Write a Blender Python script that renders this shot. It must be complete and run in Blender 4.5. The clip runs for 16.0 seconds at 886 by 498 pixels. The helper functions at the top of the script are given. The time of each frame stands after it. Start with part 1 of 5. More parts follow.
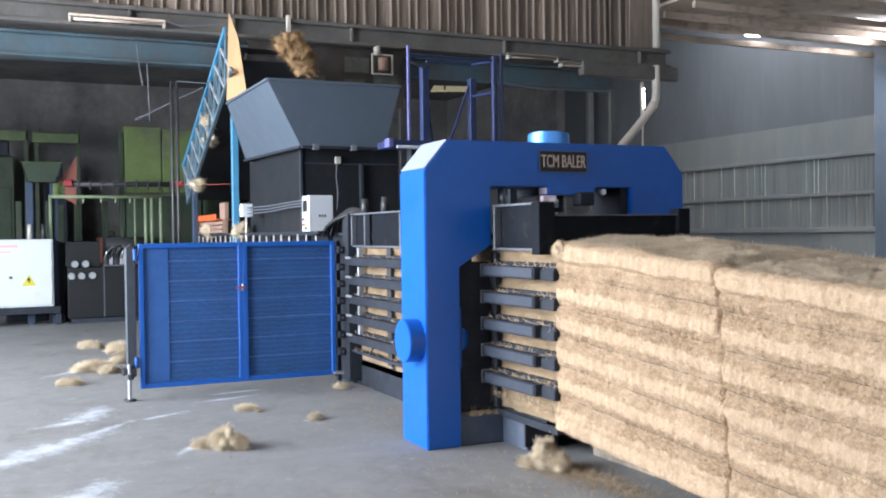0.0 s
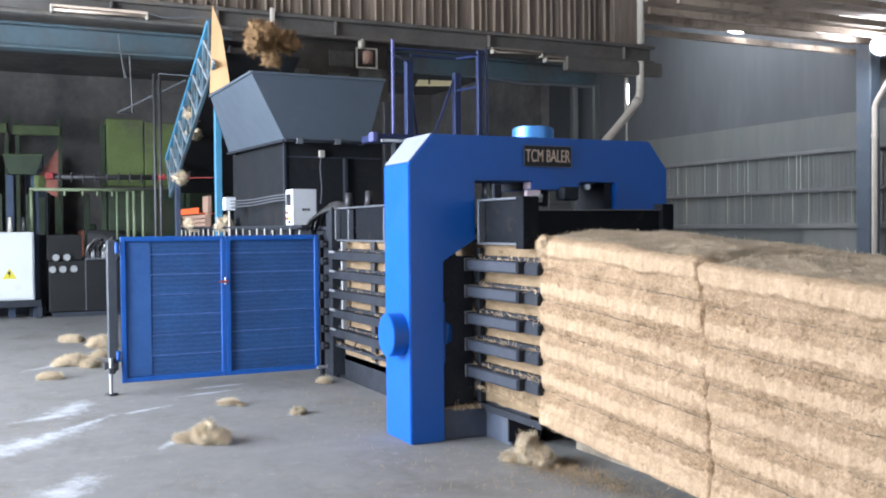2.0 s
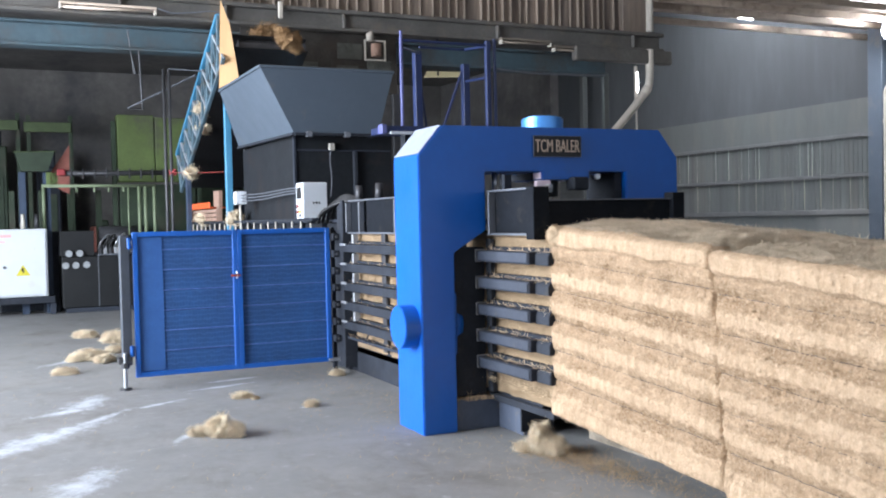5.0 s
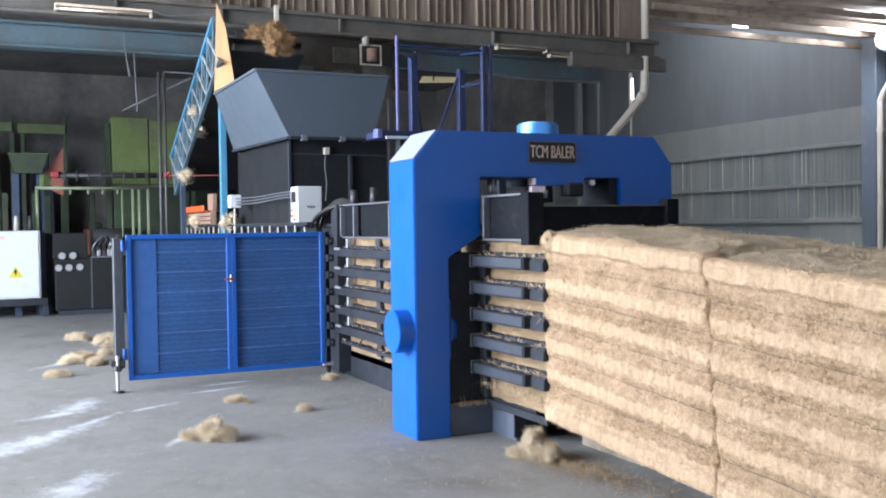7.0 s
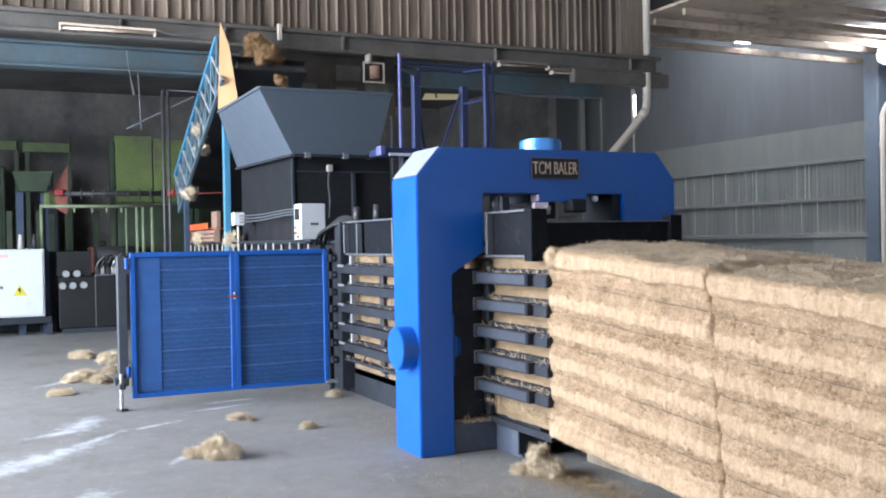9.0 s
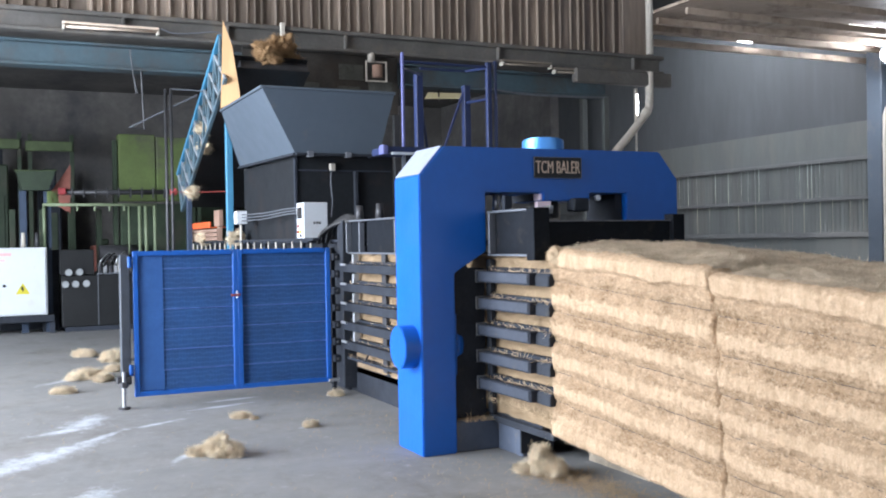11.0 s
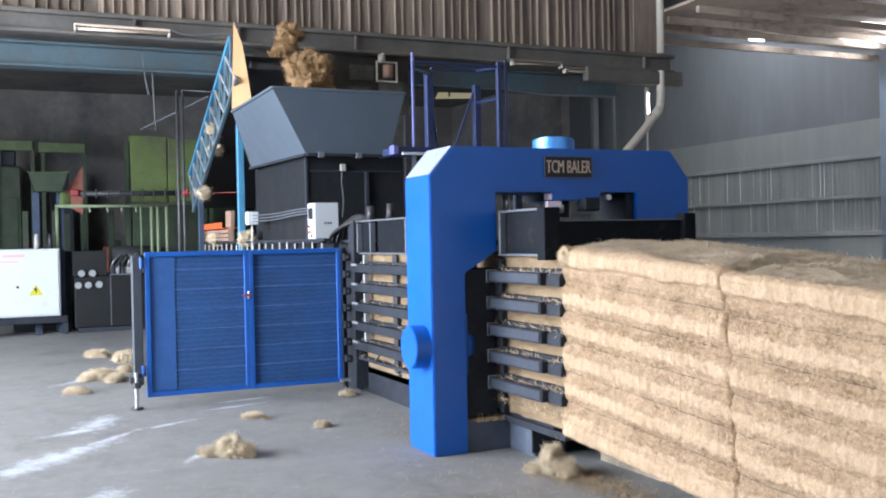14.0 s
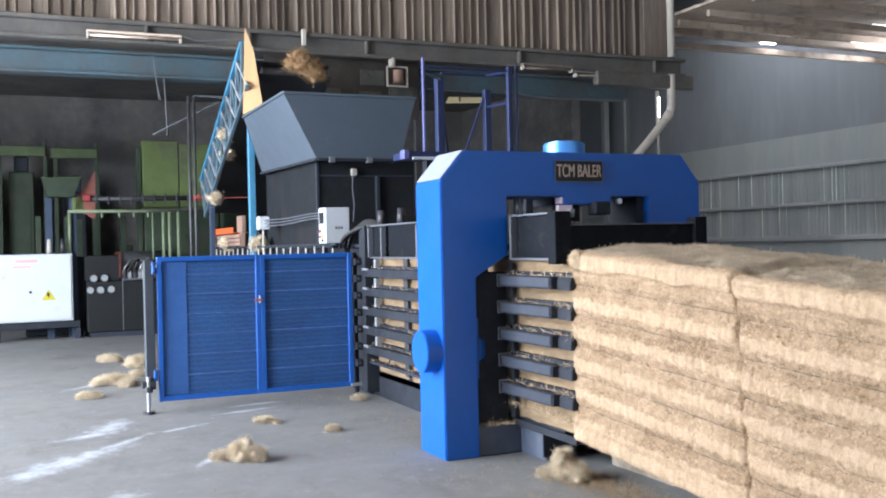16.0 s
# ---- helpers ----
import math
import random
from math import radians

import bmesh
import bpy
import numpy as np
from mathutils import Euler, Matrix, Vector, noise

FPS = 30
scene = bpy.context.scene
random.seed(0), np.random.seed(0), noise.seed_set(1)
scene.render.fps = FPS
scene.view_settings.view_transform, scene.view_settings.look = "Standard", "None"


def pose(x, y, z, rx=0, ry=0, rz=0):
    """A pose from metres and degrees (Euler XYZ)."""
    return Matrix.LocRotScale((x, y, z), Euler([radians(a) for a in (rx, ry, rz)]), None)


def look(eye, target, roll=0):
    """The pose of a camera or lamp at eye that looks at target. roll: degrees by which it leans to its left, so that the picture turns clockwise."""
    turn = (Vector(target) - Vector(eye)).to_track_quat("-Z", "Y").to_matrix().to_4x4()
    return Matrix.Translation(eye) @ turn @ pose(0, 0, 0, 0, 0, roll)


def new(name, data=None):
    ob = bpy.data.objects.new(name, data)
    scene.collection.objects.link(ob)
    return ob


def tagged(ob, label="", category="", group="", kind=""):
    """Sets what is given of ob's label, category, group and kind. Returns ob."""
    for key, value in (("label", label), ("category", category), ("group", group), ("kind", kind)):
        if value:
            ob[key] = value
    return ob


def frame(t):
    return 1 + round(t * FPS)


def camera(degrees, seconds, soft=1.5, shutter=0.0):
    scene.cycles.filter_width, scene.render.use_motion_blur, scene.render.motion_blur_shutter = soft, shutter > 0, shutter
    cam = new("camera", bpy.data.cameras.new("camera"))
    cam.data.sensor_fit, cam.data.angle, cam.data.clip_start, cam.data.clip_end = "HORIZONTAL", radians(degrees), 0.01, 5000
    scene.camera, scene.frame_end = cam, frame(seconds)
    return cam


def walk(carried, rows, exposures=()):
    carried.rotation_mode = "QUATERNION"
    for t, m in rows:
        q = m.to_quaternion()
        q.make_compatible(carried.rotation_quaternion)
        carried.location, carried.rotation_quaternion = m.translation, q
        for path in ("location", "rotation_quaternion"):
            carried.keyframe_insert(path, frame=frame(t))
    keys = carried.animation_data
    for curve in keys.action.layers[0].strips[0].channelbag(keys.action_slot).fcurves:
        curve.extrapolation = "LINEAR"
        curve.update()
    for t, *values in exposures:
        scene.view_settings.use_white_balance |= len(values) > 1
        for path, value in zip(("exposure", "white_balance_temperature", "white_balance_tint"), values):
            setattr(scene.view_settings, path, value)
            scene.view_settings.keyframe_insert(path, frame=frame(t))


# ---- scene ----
cam = camera(49.3, 16.0, soft=2.0)
PATH = [
    (0, (6.1180, -2.6691, 1.5058), (-2.9711, 1.4978, 1.3468), -0.75),
    (0.5, (6.1086, -2.6683, 1.5031), (-2.9718, 1.5180, 1.3550), -0.52),
    (1, (6.1037, -2.6667, 1.5042), (-2.9595, 1.5561, 1.3439), -0.49),
    (1.5, (6.1035, -2.6637, 1.5046), (-2.9411, 1.5978, 1.3175), -0.53),
    (2, (6.1059, -2.6647, 1.5018), (-2.9116, 1.6525, 1.2871), -0.52),
    (2.5, (6.1038, -2.6652, 1.5031), (-2.9197, 1.6369, 1.2400), -0.86),
    (3, (6.1144, -2.6668, 1.4992), (-2.9295, 1.5882, 1.1781), -1.21),
    (3.5, (6.1200, -2.6661, 1.5013), (-2.9329, 1.5674, 1.1534), -1.44),
    (4, (6.1182, -2.6652, 1.5031), (-2.9419, 1.5546, 1.1749), -1.41),
    (6.5, (6.1113, -2.6653, 1.4998), (-2.9407, 1.5756, 1.2252), -0.98),
    (7, (6.1111, -2.6689, 1.5013), (-2.9278, 1.6014, 1.2511), -0.81),
    (7.5, (6.1235, -2.6723, 1.5056), (-2.9099, 1.6124, 1.3045), -0.63),
    (8, (6.1235, -2.6698, 1.5027), (-2.9168, 1.6021, 1.3483), -0.71),
    (8.5, (6.1219, -2.6710, 1.5032), (-2.9294, 1.5793, 1.4025), -0.92),
    (9, (6.1145, -2.6689, 1.5014), (-2.9413, 1.5720, 1.4230), -1.05),
    (11.5, (6.1197, -2.6728, 1.5004), (-2.9483, 1.5420, 1.4082), -0.98),
    (12, (6.1241, -2.6699, 1.4994), (-2.9393, 1.5550, 1.4223), -1.29),
    (12.5, (6.1217, -2.6690, 1.5010), (-2.9373, 1.5653, 1.4381), -1.22),
    (13, (6.1163, -2.6653, 1.5030), (-2.9535, 1.5455, 1.4163), -1.02),
    (13.5, (6.1226, -2.6741, 1.5020), (-2.9741, 1.4780, 1.4024), -1.05),
    (14, (6.1195, -2.6678, 1.5016), (-2.9951, 1.4452, 1.4147), -1.17),
    (14.5, (6.1173, -2.6708, 1.4999), (-2.9997, 1.4369, 1.4170), -1.12),
    (15, (6.1150, -2.6664, 1.4986), (-3.0116, 1.4200, 1.4233), -1.04),
    (15.5, (6.1294, -2.6729, 1.5052), (-3.0211, 1.3601, 1.4382), -1.21),
    (16, (6.1271, -2.6733, 1.5004), (-3.0317, 1.3412, 1.4621), -1.27),
]
walk(cam, [(t, look(e, a, r)) for t, e, a, r in PATH], [(0, -0.06, 6200, 15), (16, -0.06, 6200, 15)])

# ---- light ----
world = bpy.data.worlds.new("sky")
scene.world = world
world.use_nodes = True
_n = world.node_tree.nodes
_sky = _n.new("ShaderNodeTexSky")
_sky.sky_type, _sky.sun_disc = "NISHITA", False
_sky.sun_elevation, _sky.sun_rotation = radians(42), radians(200)
world.node_tree.links.new(_sky.outputs[0], _n["Background"].inputs[0])
_n["Background"].inputs[1].default_value = 0.12
sun = new("sun", bpy.data.lights.new("sun", "SUN"))
sun.data.energy, sun.data.angle, sun.data.color = 2.0, radians(1), (1, 0.95, 0.88)
sun.matrix_world = look((-2, -22, 22), (0, 0, 0))


def area(name, eye, target, w, h, power, color=(1, 1, 1)):
    ob = new(name, bpy.data.lights.new(name, "AREA"))
    ob.data.shape, ob.data.size, ob.data.size_y = "RECTANGLE", w, h
    ob.data.energy, ob.data.color = power, color
    ob.matrix_world = look(eye, target)
    return ob


# daylight through the open side, the open end and the lean-to's skylight
area("daylight_side", (-2.6, -9.9, 3.2), (-2.6, 0, 1.2), 10.6, 5.6, 5000, (0.87, 0.95, 1))
area("daylight_end", (13.8, 3, 3.2), (0, 3, 1.0), 15, 5.4, 130, (0.95, 0.98, 1))
# added fill lamp for the bay and shop, at an unseen roof panel
area("daylight_bay", (-12.5, 12.0, 8.55), (-12.5, 12.01, 0), 3.0, 4.0, 450, (0.9, 0.96, 1))
area("daylight_lean_to", (-7.5, 12.6, 5.26), (-7.5, 12.61, 0), 0.4, 0.8, 60, (0.95, 0.97, 1))

flood = new("flood_lamp", bpy.data.lights.new("flood_lamp", "POINT"))
flood.data.energy, flood.data.shadow_soft_size, flood.data.color = 140, 0.15, (0.88, 0.95, 1)
flood.location = (-7.7, 13.75, 5.1)

# ---- materials ----


def mat(name, color, rough=0.6, metal=0.0, vary=0.15, scale=6.0, bump=0.1, bscale=60.0, stretch=(1, 1, 1),
        dirt=None, dirt_amount=0.0, dirt_scale=1.5, rand=0.0, spec=0.5, coat=0.0):
    """A surface: colour varied at two scales, stains of a second colour, fine relief."""
    m = bpy.data.materials.new(name)
    m.use_nodes = True
    nt = m.node_tree
    N, L = nt.nodes, nt.links
    b = N["Principled BSDF"]
    tc = N.new("ShaderNodeTexCoord")
    mp = N.new("ShaderNodeMapping")
    mp.inputs["Scale"].default_value = stretch
    L.new(tc.outputs["Object"], mp.inputs[0])

    def nz(s, detail=5.0, rgh=0.6):
        n = N.new("ShaderNodeTexNoise")
        n.inputs["Scale"].default_value, n.inputs["Detail"].default_value = s, detail
        n.inputs["Roughness"].default_value = rgh
        L.new(mp.outputs[0], n.inputs["Vector"])
        return n.outputs["Fac"]

    def mixc(fac, a, c):
        x = N.new("ShaderNodeMix")
        x.data_type = "RGBA"
        for sock, v in ((0, fac), (6, a), (7, c)):
            if isinstance(v, (float, int)):
                x.inputs[sock].default_value = v
            elif isinstance(v, tuple):
                x.inputs[sock].default_value = (*v, 1)
            else:
                L.new(v, x.inputs[sock])
        return x.outputs[2]

    def ramp(fac, lo, hi):
        x = N.new("ShaderNodeMapRange")
        L.new(fac, x.inputs[0])
        x.inputs[1].default_value, x.inputs[2].default_value = lo, hi
        return x.outputs[0]

    dark = tuple(c * (1 - vary) for c in color)
    light = tuple(min(1, c * (1 + vary)) for c in color)
    col = mixc(ramp(nz(scale), 0.3, 0.7), dark, light)
    col = mixc(ramp(nz(scale * 9), 0.35, 0.65), col, mixc(0.5, col, dark))
    if dirt:
        f = ramp(nz(dirt_scale, 8.0, 0.7), 0.62 - 0.3 * dirt_amount, 0.78 - 0.2 * dirt_amount)
        col = mixc(f, col, dirt)
    if rand:
        oi = N.new("ShaderNodeObjectInfo")
        hsv = N.new("ShaderNodeHueSaturation")
        L.new(col, hsv.inputs["Color"])
        mr = N.new("ShaderNodeMapRange")
        L.new(oi.outputs["Random"], mr.inputs[0])
        mr.inputs[3].default_value, mr.inputs[4].default_value = 1 - rand, 1 + rand
        L.new(mr.outputs[0], hsv.inputs["Value"])
        col = hsv.outputs[0]
    L.new(col, b.inputs["Base Color"])
    rr = N.new("ShaderNodeMapRange")
    L.new(nz(scale * 3), rr.inputs[0])
    rr.inputs[3].default_value, rr.inputs[4].default_value = max(0.03, rough - 0.12), min(1, rough + 0.12)
    L.new(rr.outputs[0], b.inputs["Roughness"])
    b.inputs["Metallic"].default_value = metal
    b.inputs["Specular IOR Level"].default_value = spec
    b.inputs["Coat Weight"].default_value = coat
    if bump:
        bp = N.new("ShaderNodeBump")
        bp.inputs["Strength"].default_value, bp.inputs["Distance"].default_value = bump, 0.02
        L.new(nz(bscale), bp.inputs["Height"])
        L.new(bp.outputs[0], b.inputs["Normal"])
    return m


def glow(name, color, power):
    m = bpy.data.materials.new(name)
    m.use_nodes = True
    b = m.node_tree.nodes["Principled BSDF"]
    b.inputs["Base Color"].default_value = (*color, 1)
    b.inputs["Emission Color"].default_value = (*color, 1)
    b.inputs["Emission Strength"].default_value = power
    return m


BLUE = mat("blue_paint", (0.003, 0.098, 0.44), 0.36, vary=0.1, scale=1.6, bump=0.06, bscale=25, dirt=(0.02, 0.09, 0.3), dirt_amount=0.12)
NAVY = mat("navy_mesh_paint", (0.03, 0.112, 0.335), 0.6, vary=0.18, scale=3, bump=0.25, bscale=120, dirt=(0.12, 0.16, 0.26), dirt_amount=0.15)
GATEBLUE = mat("gate_frame_paint", (0.008, 0.1, 0.42), 0.45, vary=0.12, scale=4)
BLACK = mat("black_paint", (0.026, 0.03, 0.039), 0.72, spec=0.22, vary=0.3, scale=4, bump=0.1, dirt=(0.05, 0.045, 0.04), dirt_amount=0.15, dirt_scale=5)
RAILFACE = mat("rubbed_rail_paint", (0.032, 0.039, 0.056), 0.5, vary=0.2, scale=7, bump=0.08, dirt=(0.12, 0.1, 0.075), dirt_amount=0.12, dirt_scale=9)
RAIL = mat("dark_rail_paint", (0.03, 0.034, 0.046), 0.72, spec=0.22, vary=0.25, scale=5, bump=0.1, dirt=(0.09, 0.075, 0.055), dirt_amount=0.15, dirt_scale=8)
PANEL = mat("dark_panel_paint", (0.012, 0.014, 0.018), 0.85, spec=0.08, vary=0.25, scale=4, bump=0.08, dirt=(0.035, 0.032, 0.03), dirt_amount=0.15, dirt_scale=6)
SLATE = mat("slate_paint", (0.034, 0.04, 0.054), 0.72, spec=0.22, vary=0.15, scale=3, bump=0.08, dirt=(0.07, 0.065, 0.06), dirt_amount=0.1, dirt_scale=6)
GREY = mat("grey_paint", (0.078, 0.1, 0.128), 0.5, vary=0.08, scale=1.5, bump=0.05, dirt=(0.14, 0.13, 0.12), dirt_amount=0.08)
WHITE = mat("white_enamel", (0.58, 0.61, 0.64), 0.4, vary=0.04, scale=3, bump=0.03, dirt=(0.5, 0.47, 0.42), dirt_amount=0.1)
STEEL = mat("bare_steel", (0.55, 0.56, 0.58), 0.35, metal=0.9, vary=0.15, scale=9)
DARKSTEEL = mat("dark_steel", (0.06, 0.06, 0.065), 0.5, metal=0.4, vary=0.3, scale=6)
TEAL = mat("teal_paint", (0.085, 0.145, 0.185), 0.55, vary=0.2, scale=5, dirt=(0.1, 0.08, 0.06), dirt_amount=0.3, dirt_scale=4)
TEALDARK = mat("weathered_teal_paint", (0.062, 0.1, 0.122), 0.65, vary=0.25, scale=1.5, dirt=(0.07, 0.065, 0.06), dirt_amount=0.5, dirt_scale=1.2)
GREEN = mat("green_paint", (0.10, 0.14, 0.042), 0.6, vary=0.2, scale=2, dirt=(0.07, 0.07, 0.05), dirt_amount=0.3)
RED = mat("red_paint", (0.28, 0.05, 0.04), 0.6, vary=0.15)
ORANGE = mat("orange_plastic", (0.75, 0.12, 0.03), 0.5)
PLY = mat("plywood", (0.56, 0.345, 0.165), 0.65, vary=0.1, scale=4, stretch=(1, 1, 0.15), bump=0.08)
CONCRETE = mat("concrete", (0.216, 0.217, 0.218), 0.78, vary=0.22, scale=1.3, bump=0.1, bscale=35, dirt=(0.145, 0.14, 0.135), dirt_amount=0.55, dirt_scale=1.3)


def spills(m, spots):
    """Pale dried spills on a floor: (x, y, turn, length, width) each, with a ragged noisy rim."""
    nt = m.node_tree
    N, L = nt.nodes, nt.links
    b = N["Principled BSDF"]
    col = b.inputs["Base Color"].links[0].from_socket
    tc = N.new("ShaderNodeTexCoord")
    n = N.new("ShaderNodeTexNoise")
    n.inputs["Scale"].default_value, n.inputs["Detail"].default_value, n.inputs["Roughness"].default_value = 5.5, 12, 0.82
    L.new(tc.outputs["Object"], n.inputs["Vector"])
    # small scuffs, dust films and dark drag marks all over
    for stretch, scale, lo, hi, amt, tone in (((1, 1, 1), 6.0, 0.60, 0.68, 0.55, (0.34, 0.345, 0.35)), ((1, 1, 1), 0.7, 0.45, 0.7, 0.5, (0.27, 0.265, 0.255)),
                                              ((0.5, 1.3, 1), 2.6, 0.56, 0.72, 0.6, (0.135, 0.127, 0.118)), ((1, 1, 1), 22.0, 0.64, 0.7, 0.6, (0.37, 0.36, 0.34))):
        mp = N.new("ShaderNodeMapping")
        mp.inputs["Scale"].default_value = stretch
        mp.inputs["Rotation"].default_value = (0, 0, 0.7)
        L.new(tc.outputs["Object"], mp.inputs[0])
        q = N.new("ShaderNodeTexNoise")
        q.inputs["Scale"].default_value, q.inputs["Detail"].default_value, q.inputs["Roughness"].default_value = scale, 8, 0.72
        L.new(mp.outputs[0], q.inputs["Vector"])
        mr = N.new("ShaderNodeMapRange")
        L.new(q.outputs["Fac"], mr.inputs[0])
        mr.inputs[1].default_value, mr.inputs[2].default_value, mr.inputs[4].default_value = lo, hi, amt
        mx = N.new("ShaderNodeMix")
        mx.data_type = "RGBA"
        L.new(mr.outputs[0], mx.inputs[0])
        L.new(col, mx.inputs[6])
        mx.inputs[7].default_value = (*tone, 1)
        col = mx.outputs[2]
    for x, y, a, ln, w in spots:
        mp = N.new("ShaderNodeMapping")
        mp.vector_type = "TEXTURE"
        mp.inputs["Location"].default_value = (x, y, 0)
        mp.inputs["Rotation"].default_value = (0, 0, radians(a))
        mp.inputs["Scale"].default_value = (ln, w, 1)
        L.new(tc.outputs["Object"], mp.inputs[0])
        ln_ = N.new("ShaderNodeVectorMath")
        ln_.operation = "LENGTH"
        L.new(mp.outputs[0], ln_.inputs[0])
        ad = N.new("ShaderNodeMath")
        ad.operation = "MULTIPLY_ADD"
        L.new(n.outputs["Fac"], ad.inputs[0])
        ad.inputs[1].default_value = -4.2
        L.new(ln_.outputs["Value"], ad.inputs[2])
        mr = N.new("ShaderNodeMapRange")
        L.new(ad.outputs[0], mr.inputs[0])
        mr.inputs[1].default_value, mr.inputs[2].default_value, mr.inputs[4].default_value = -1.1, -2.05, 0.95
        mx = N.new("ShaderNodeMix")
        mx.data_type = "RGBA"
        L.new(mr.outputs[0], mx.inputs[0])
        L.new(col, mx.inputs[6])
        mx.inputs[7].default_value = (0.46, 0.49, 0.54, 1)
        col = mx.outputs[2]
    L.new(col, b.inputs["Base Color"])


spills(CONCRETE, [(-1.3, -2.42, 137, 0.75, 0.2), (-1.85, -1.98, 139, 0.55, 0.06), (-2.6, -2.0, 160, 0.45, 0.2), (-2.3, -2.2, 120, 0.3, 0.1), (-2.25, -1.45, 120, 0.3, 0.05),
                  (-2.85, -0.8, 105, 0.42, 0.05), (-3.2, -0.6, 100, 0.3, 0.05), (0.14, -2.25, 150, 0.45, 0.16), (-5.6, -1.9, 140, 0.6, 0.1), (-1.5, -0.35, 110, 0.12, 0.04), (-0.9, -1.45, 150, 0.3, 0.05)])
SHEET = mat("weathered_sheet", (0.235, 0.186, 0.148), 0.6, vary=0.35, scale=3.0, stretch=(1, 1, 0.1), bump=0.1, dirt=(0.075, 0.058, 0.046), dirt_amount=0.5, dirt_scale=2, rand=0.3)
DARKSHEET = mat("dark_wall_sheet", (0.056, 0.063, 0.068), 0.65, vary=0.2, scale=0.7, stretch=(1, 1, 0.2), bump=0.1, dirt=(0.05, 0.055, 0.06), dirt_amount=0.4)
WALLSHEET = mat("dusty_wall_sheet", (0.092, 0.102, 0.1), 0.6, vary=0.15, scale=1.0, stretch=(1, 1, 0.2), bump=0.1, dirt=(0.12, 0.12, 0.11), dirt_amount=0.4, rand=0.12)
BEAM = mat("sooty_beam", (0.105, 0.099, 0.092), 0.75, vary=0.3, scale=2, bump=0.3, bscale=30, dirt=(0.16, 0.13, 0.1), dirt_amount=0.3)
ROOF = mat("rusty_roof_sheet", (0.46, 0.375, 0.3), 0.7, vary=0.2, scale=1.0, bump=0.1, dirt=(0.14, 0.1, 0.08), dirt_amount=0.35)
INNER = mat("dark_shop_wall", (0.145, 0.136, 0.128), 0.8, vary=0.35, scale=0.8, bump=0.2, dirt=(0.06, 0.06, 0.066), dirt_amount=0.45, dirt_scale=0.6)
PIPE = mat("grey_plastic_pipe", (0.50, 0.46, 0.40), 0.5, vary=0.1, dirt=(0.3, 0.28, 0.25), dirt_amount=0.2)
RUBBER = mat("black_rubber", (0.012, 0.012, 0.013), 0.55, vary=0.2)
FLUO = mat("fluorescent_tube_glass", (0.62, 0.51, 0.42), 0.4, vary=0.05)
# darker copy of the tube glass: weaker light on the right battens
FLUOSHADE = mat("shaded_tube_glass", (0.2, 0.165, 0.13), 0.5, vary=0.15)
YELLOW = mat("yellow_sticker", (0.6, 0.52, 0.04), 0.5, vary=0.03)
PRINT = mat("black_print", (0.01, 0.01, 0.012), 0.5, vary=0.0, bump=0)
GOLD = mat("pale_gold_letters", (0.55, 0.42, 0.33), 0.4, vary=0.05, bump=0)
DAYPANEL = glow("daylit_roof_panel", (1, 0.97, 0.92), 3)
BRIGHTGLOW = glow("bright_glow", (1, 1, 1), 20)


def coir(name, light, dark, stretch, scale):
    """Coconut fibre: pale and brown strands at two scales with hairy relief."""
    m = mat(name, light, 0.95, vary=0.3, scale=scale, bump=0.9, bscale=130, stretch=stretch, dirt=dark, dirt_amount=0.35,
            dirt_scale=scale * 0.6, spec=0.1)
    return m


COIR = coir("coir_fibre", (0.72, 0.54, 0.35), (0.54, 0.385, 0.24), (0.3, 0.5, 2.4), 8)
COIRMID = coir("stubbly_coir_fibre", (0.51, 0.375, 0.235), (0.36, 0.255, 0.15), (0.25, 0.5, 2.6), 11)
COIRTUFT = coir("clean_coir_fibre", (0.78, 0.65, 0.47), (0.6, 0.46, 0.31), (1, 1, 1), 14)
COIRROLL = coir("rolled_coir_fibre", (0.5, 0.375, 0.245), (0.38, 0.27, 0.165), (1, 1, 1), 14)
# shade behind the chamber rails put into a darker fibre colour
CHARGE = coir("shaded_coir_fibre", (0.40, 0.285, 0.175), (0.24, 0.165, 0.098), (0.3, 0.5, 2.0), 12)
COIRTOP = coir("dusty_coir_fibre", (0.62, 0.51, 0.375), (0.44, 0.355, 0.25), (1, 1, 1), 7)
COIRDARK = coir("brown_coir_fibre", (0.42, 0.265, 0.138), (0.26, 0.155, 0.08), (1, 1, 1), 7)

# ---- building blocks ----


def mesh_ob(name, bm, material, parent=None, label="", smooth=False):
    me = bpy.data.meshes.new(name)
    bmesh.ops.recalc_face_normals(bm, faces=bm.faces)
    bm.to_mesh(me)
    bm.free()
    for m in (material if isinstance(material, (list, tuple)) else [material]):
        me.materials.append(m)
    if smooth:
        for p in me.polygons:
            p.use_smooth = True
    ob = new(name, me)
    if parent:
        ob.parent = parent
    if label:
        tagged(ob, label)
    return ob


def part(name, bm, material, parent, label="", smooth=False):
    return mesh_ob(name, bm, material, parent, label, smooth)


def thing(name, label, category, group="", at=(0, 0, 0), turn=0, kind=""):
    ob = new(name)
    ob.matrix_basis = pose(*at, 0, 0, turn)
    return tagged(ob, label, category, group, kind)


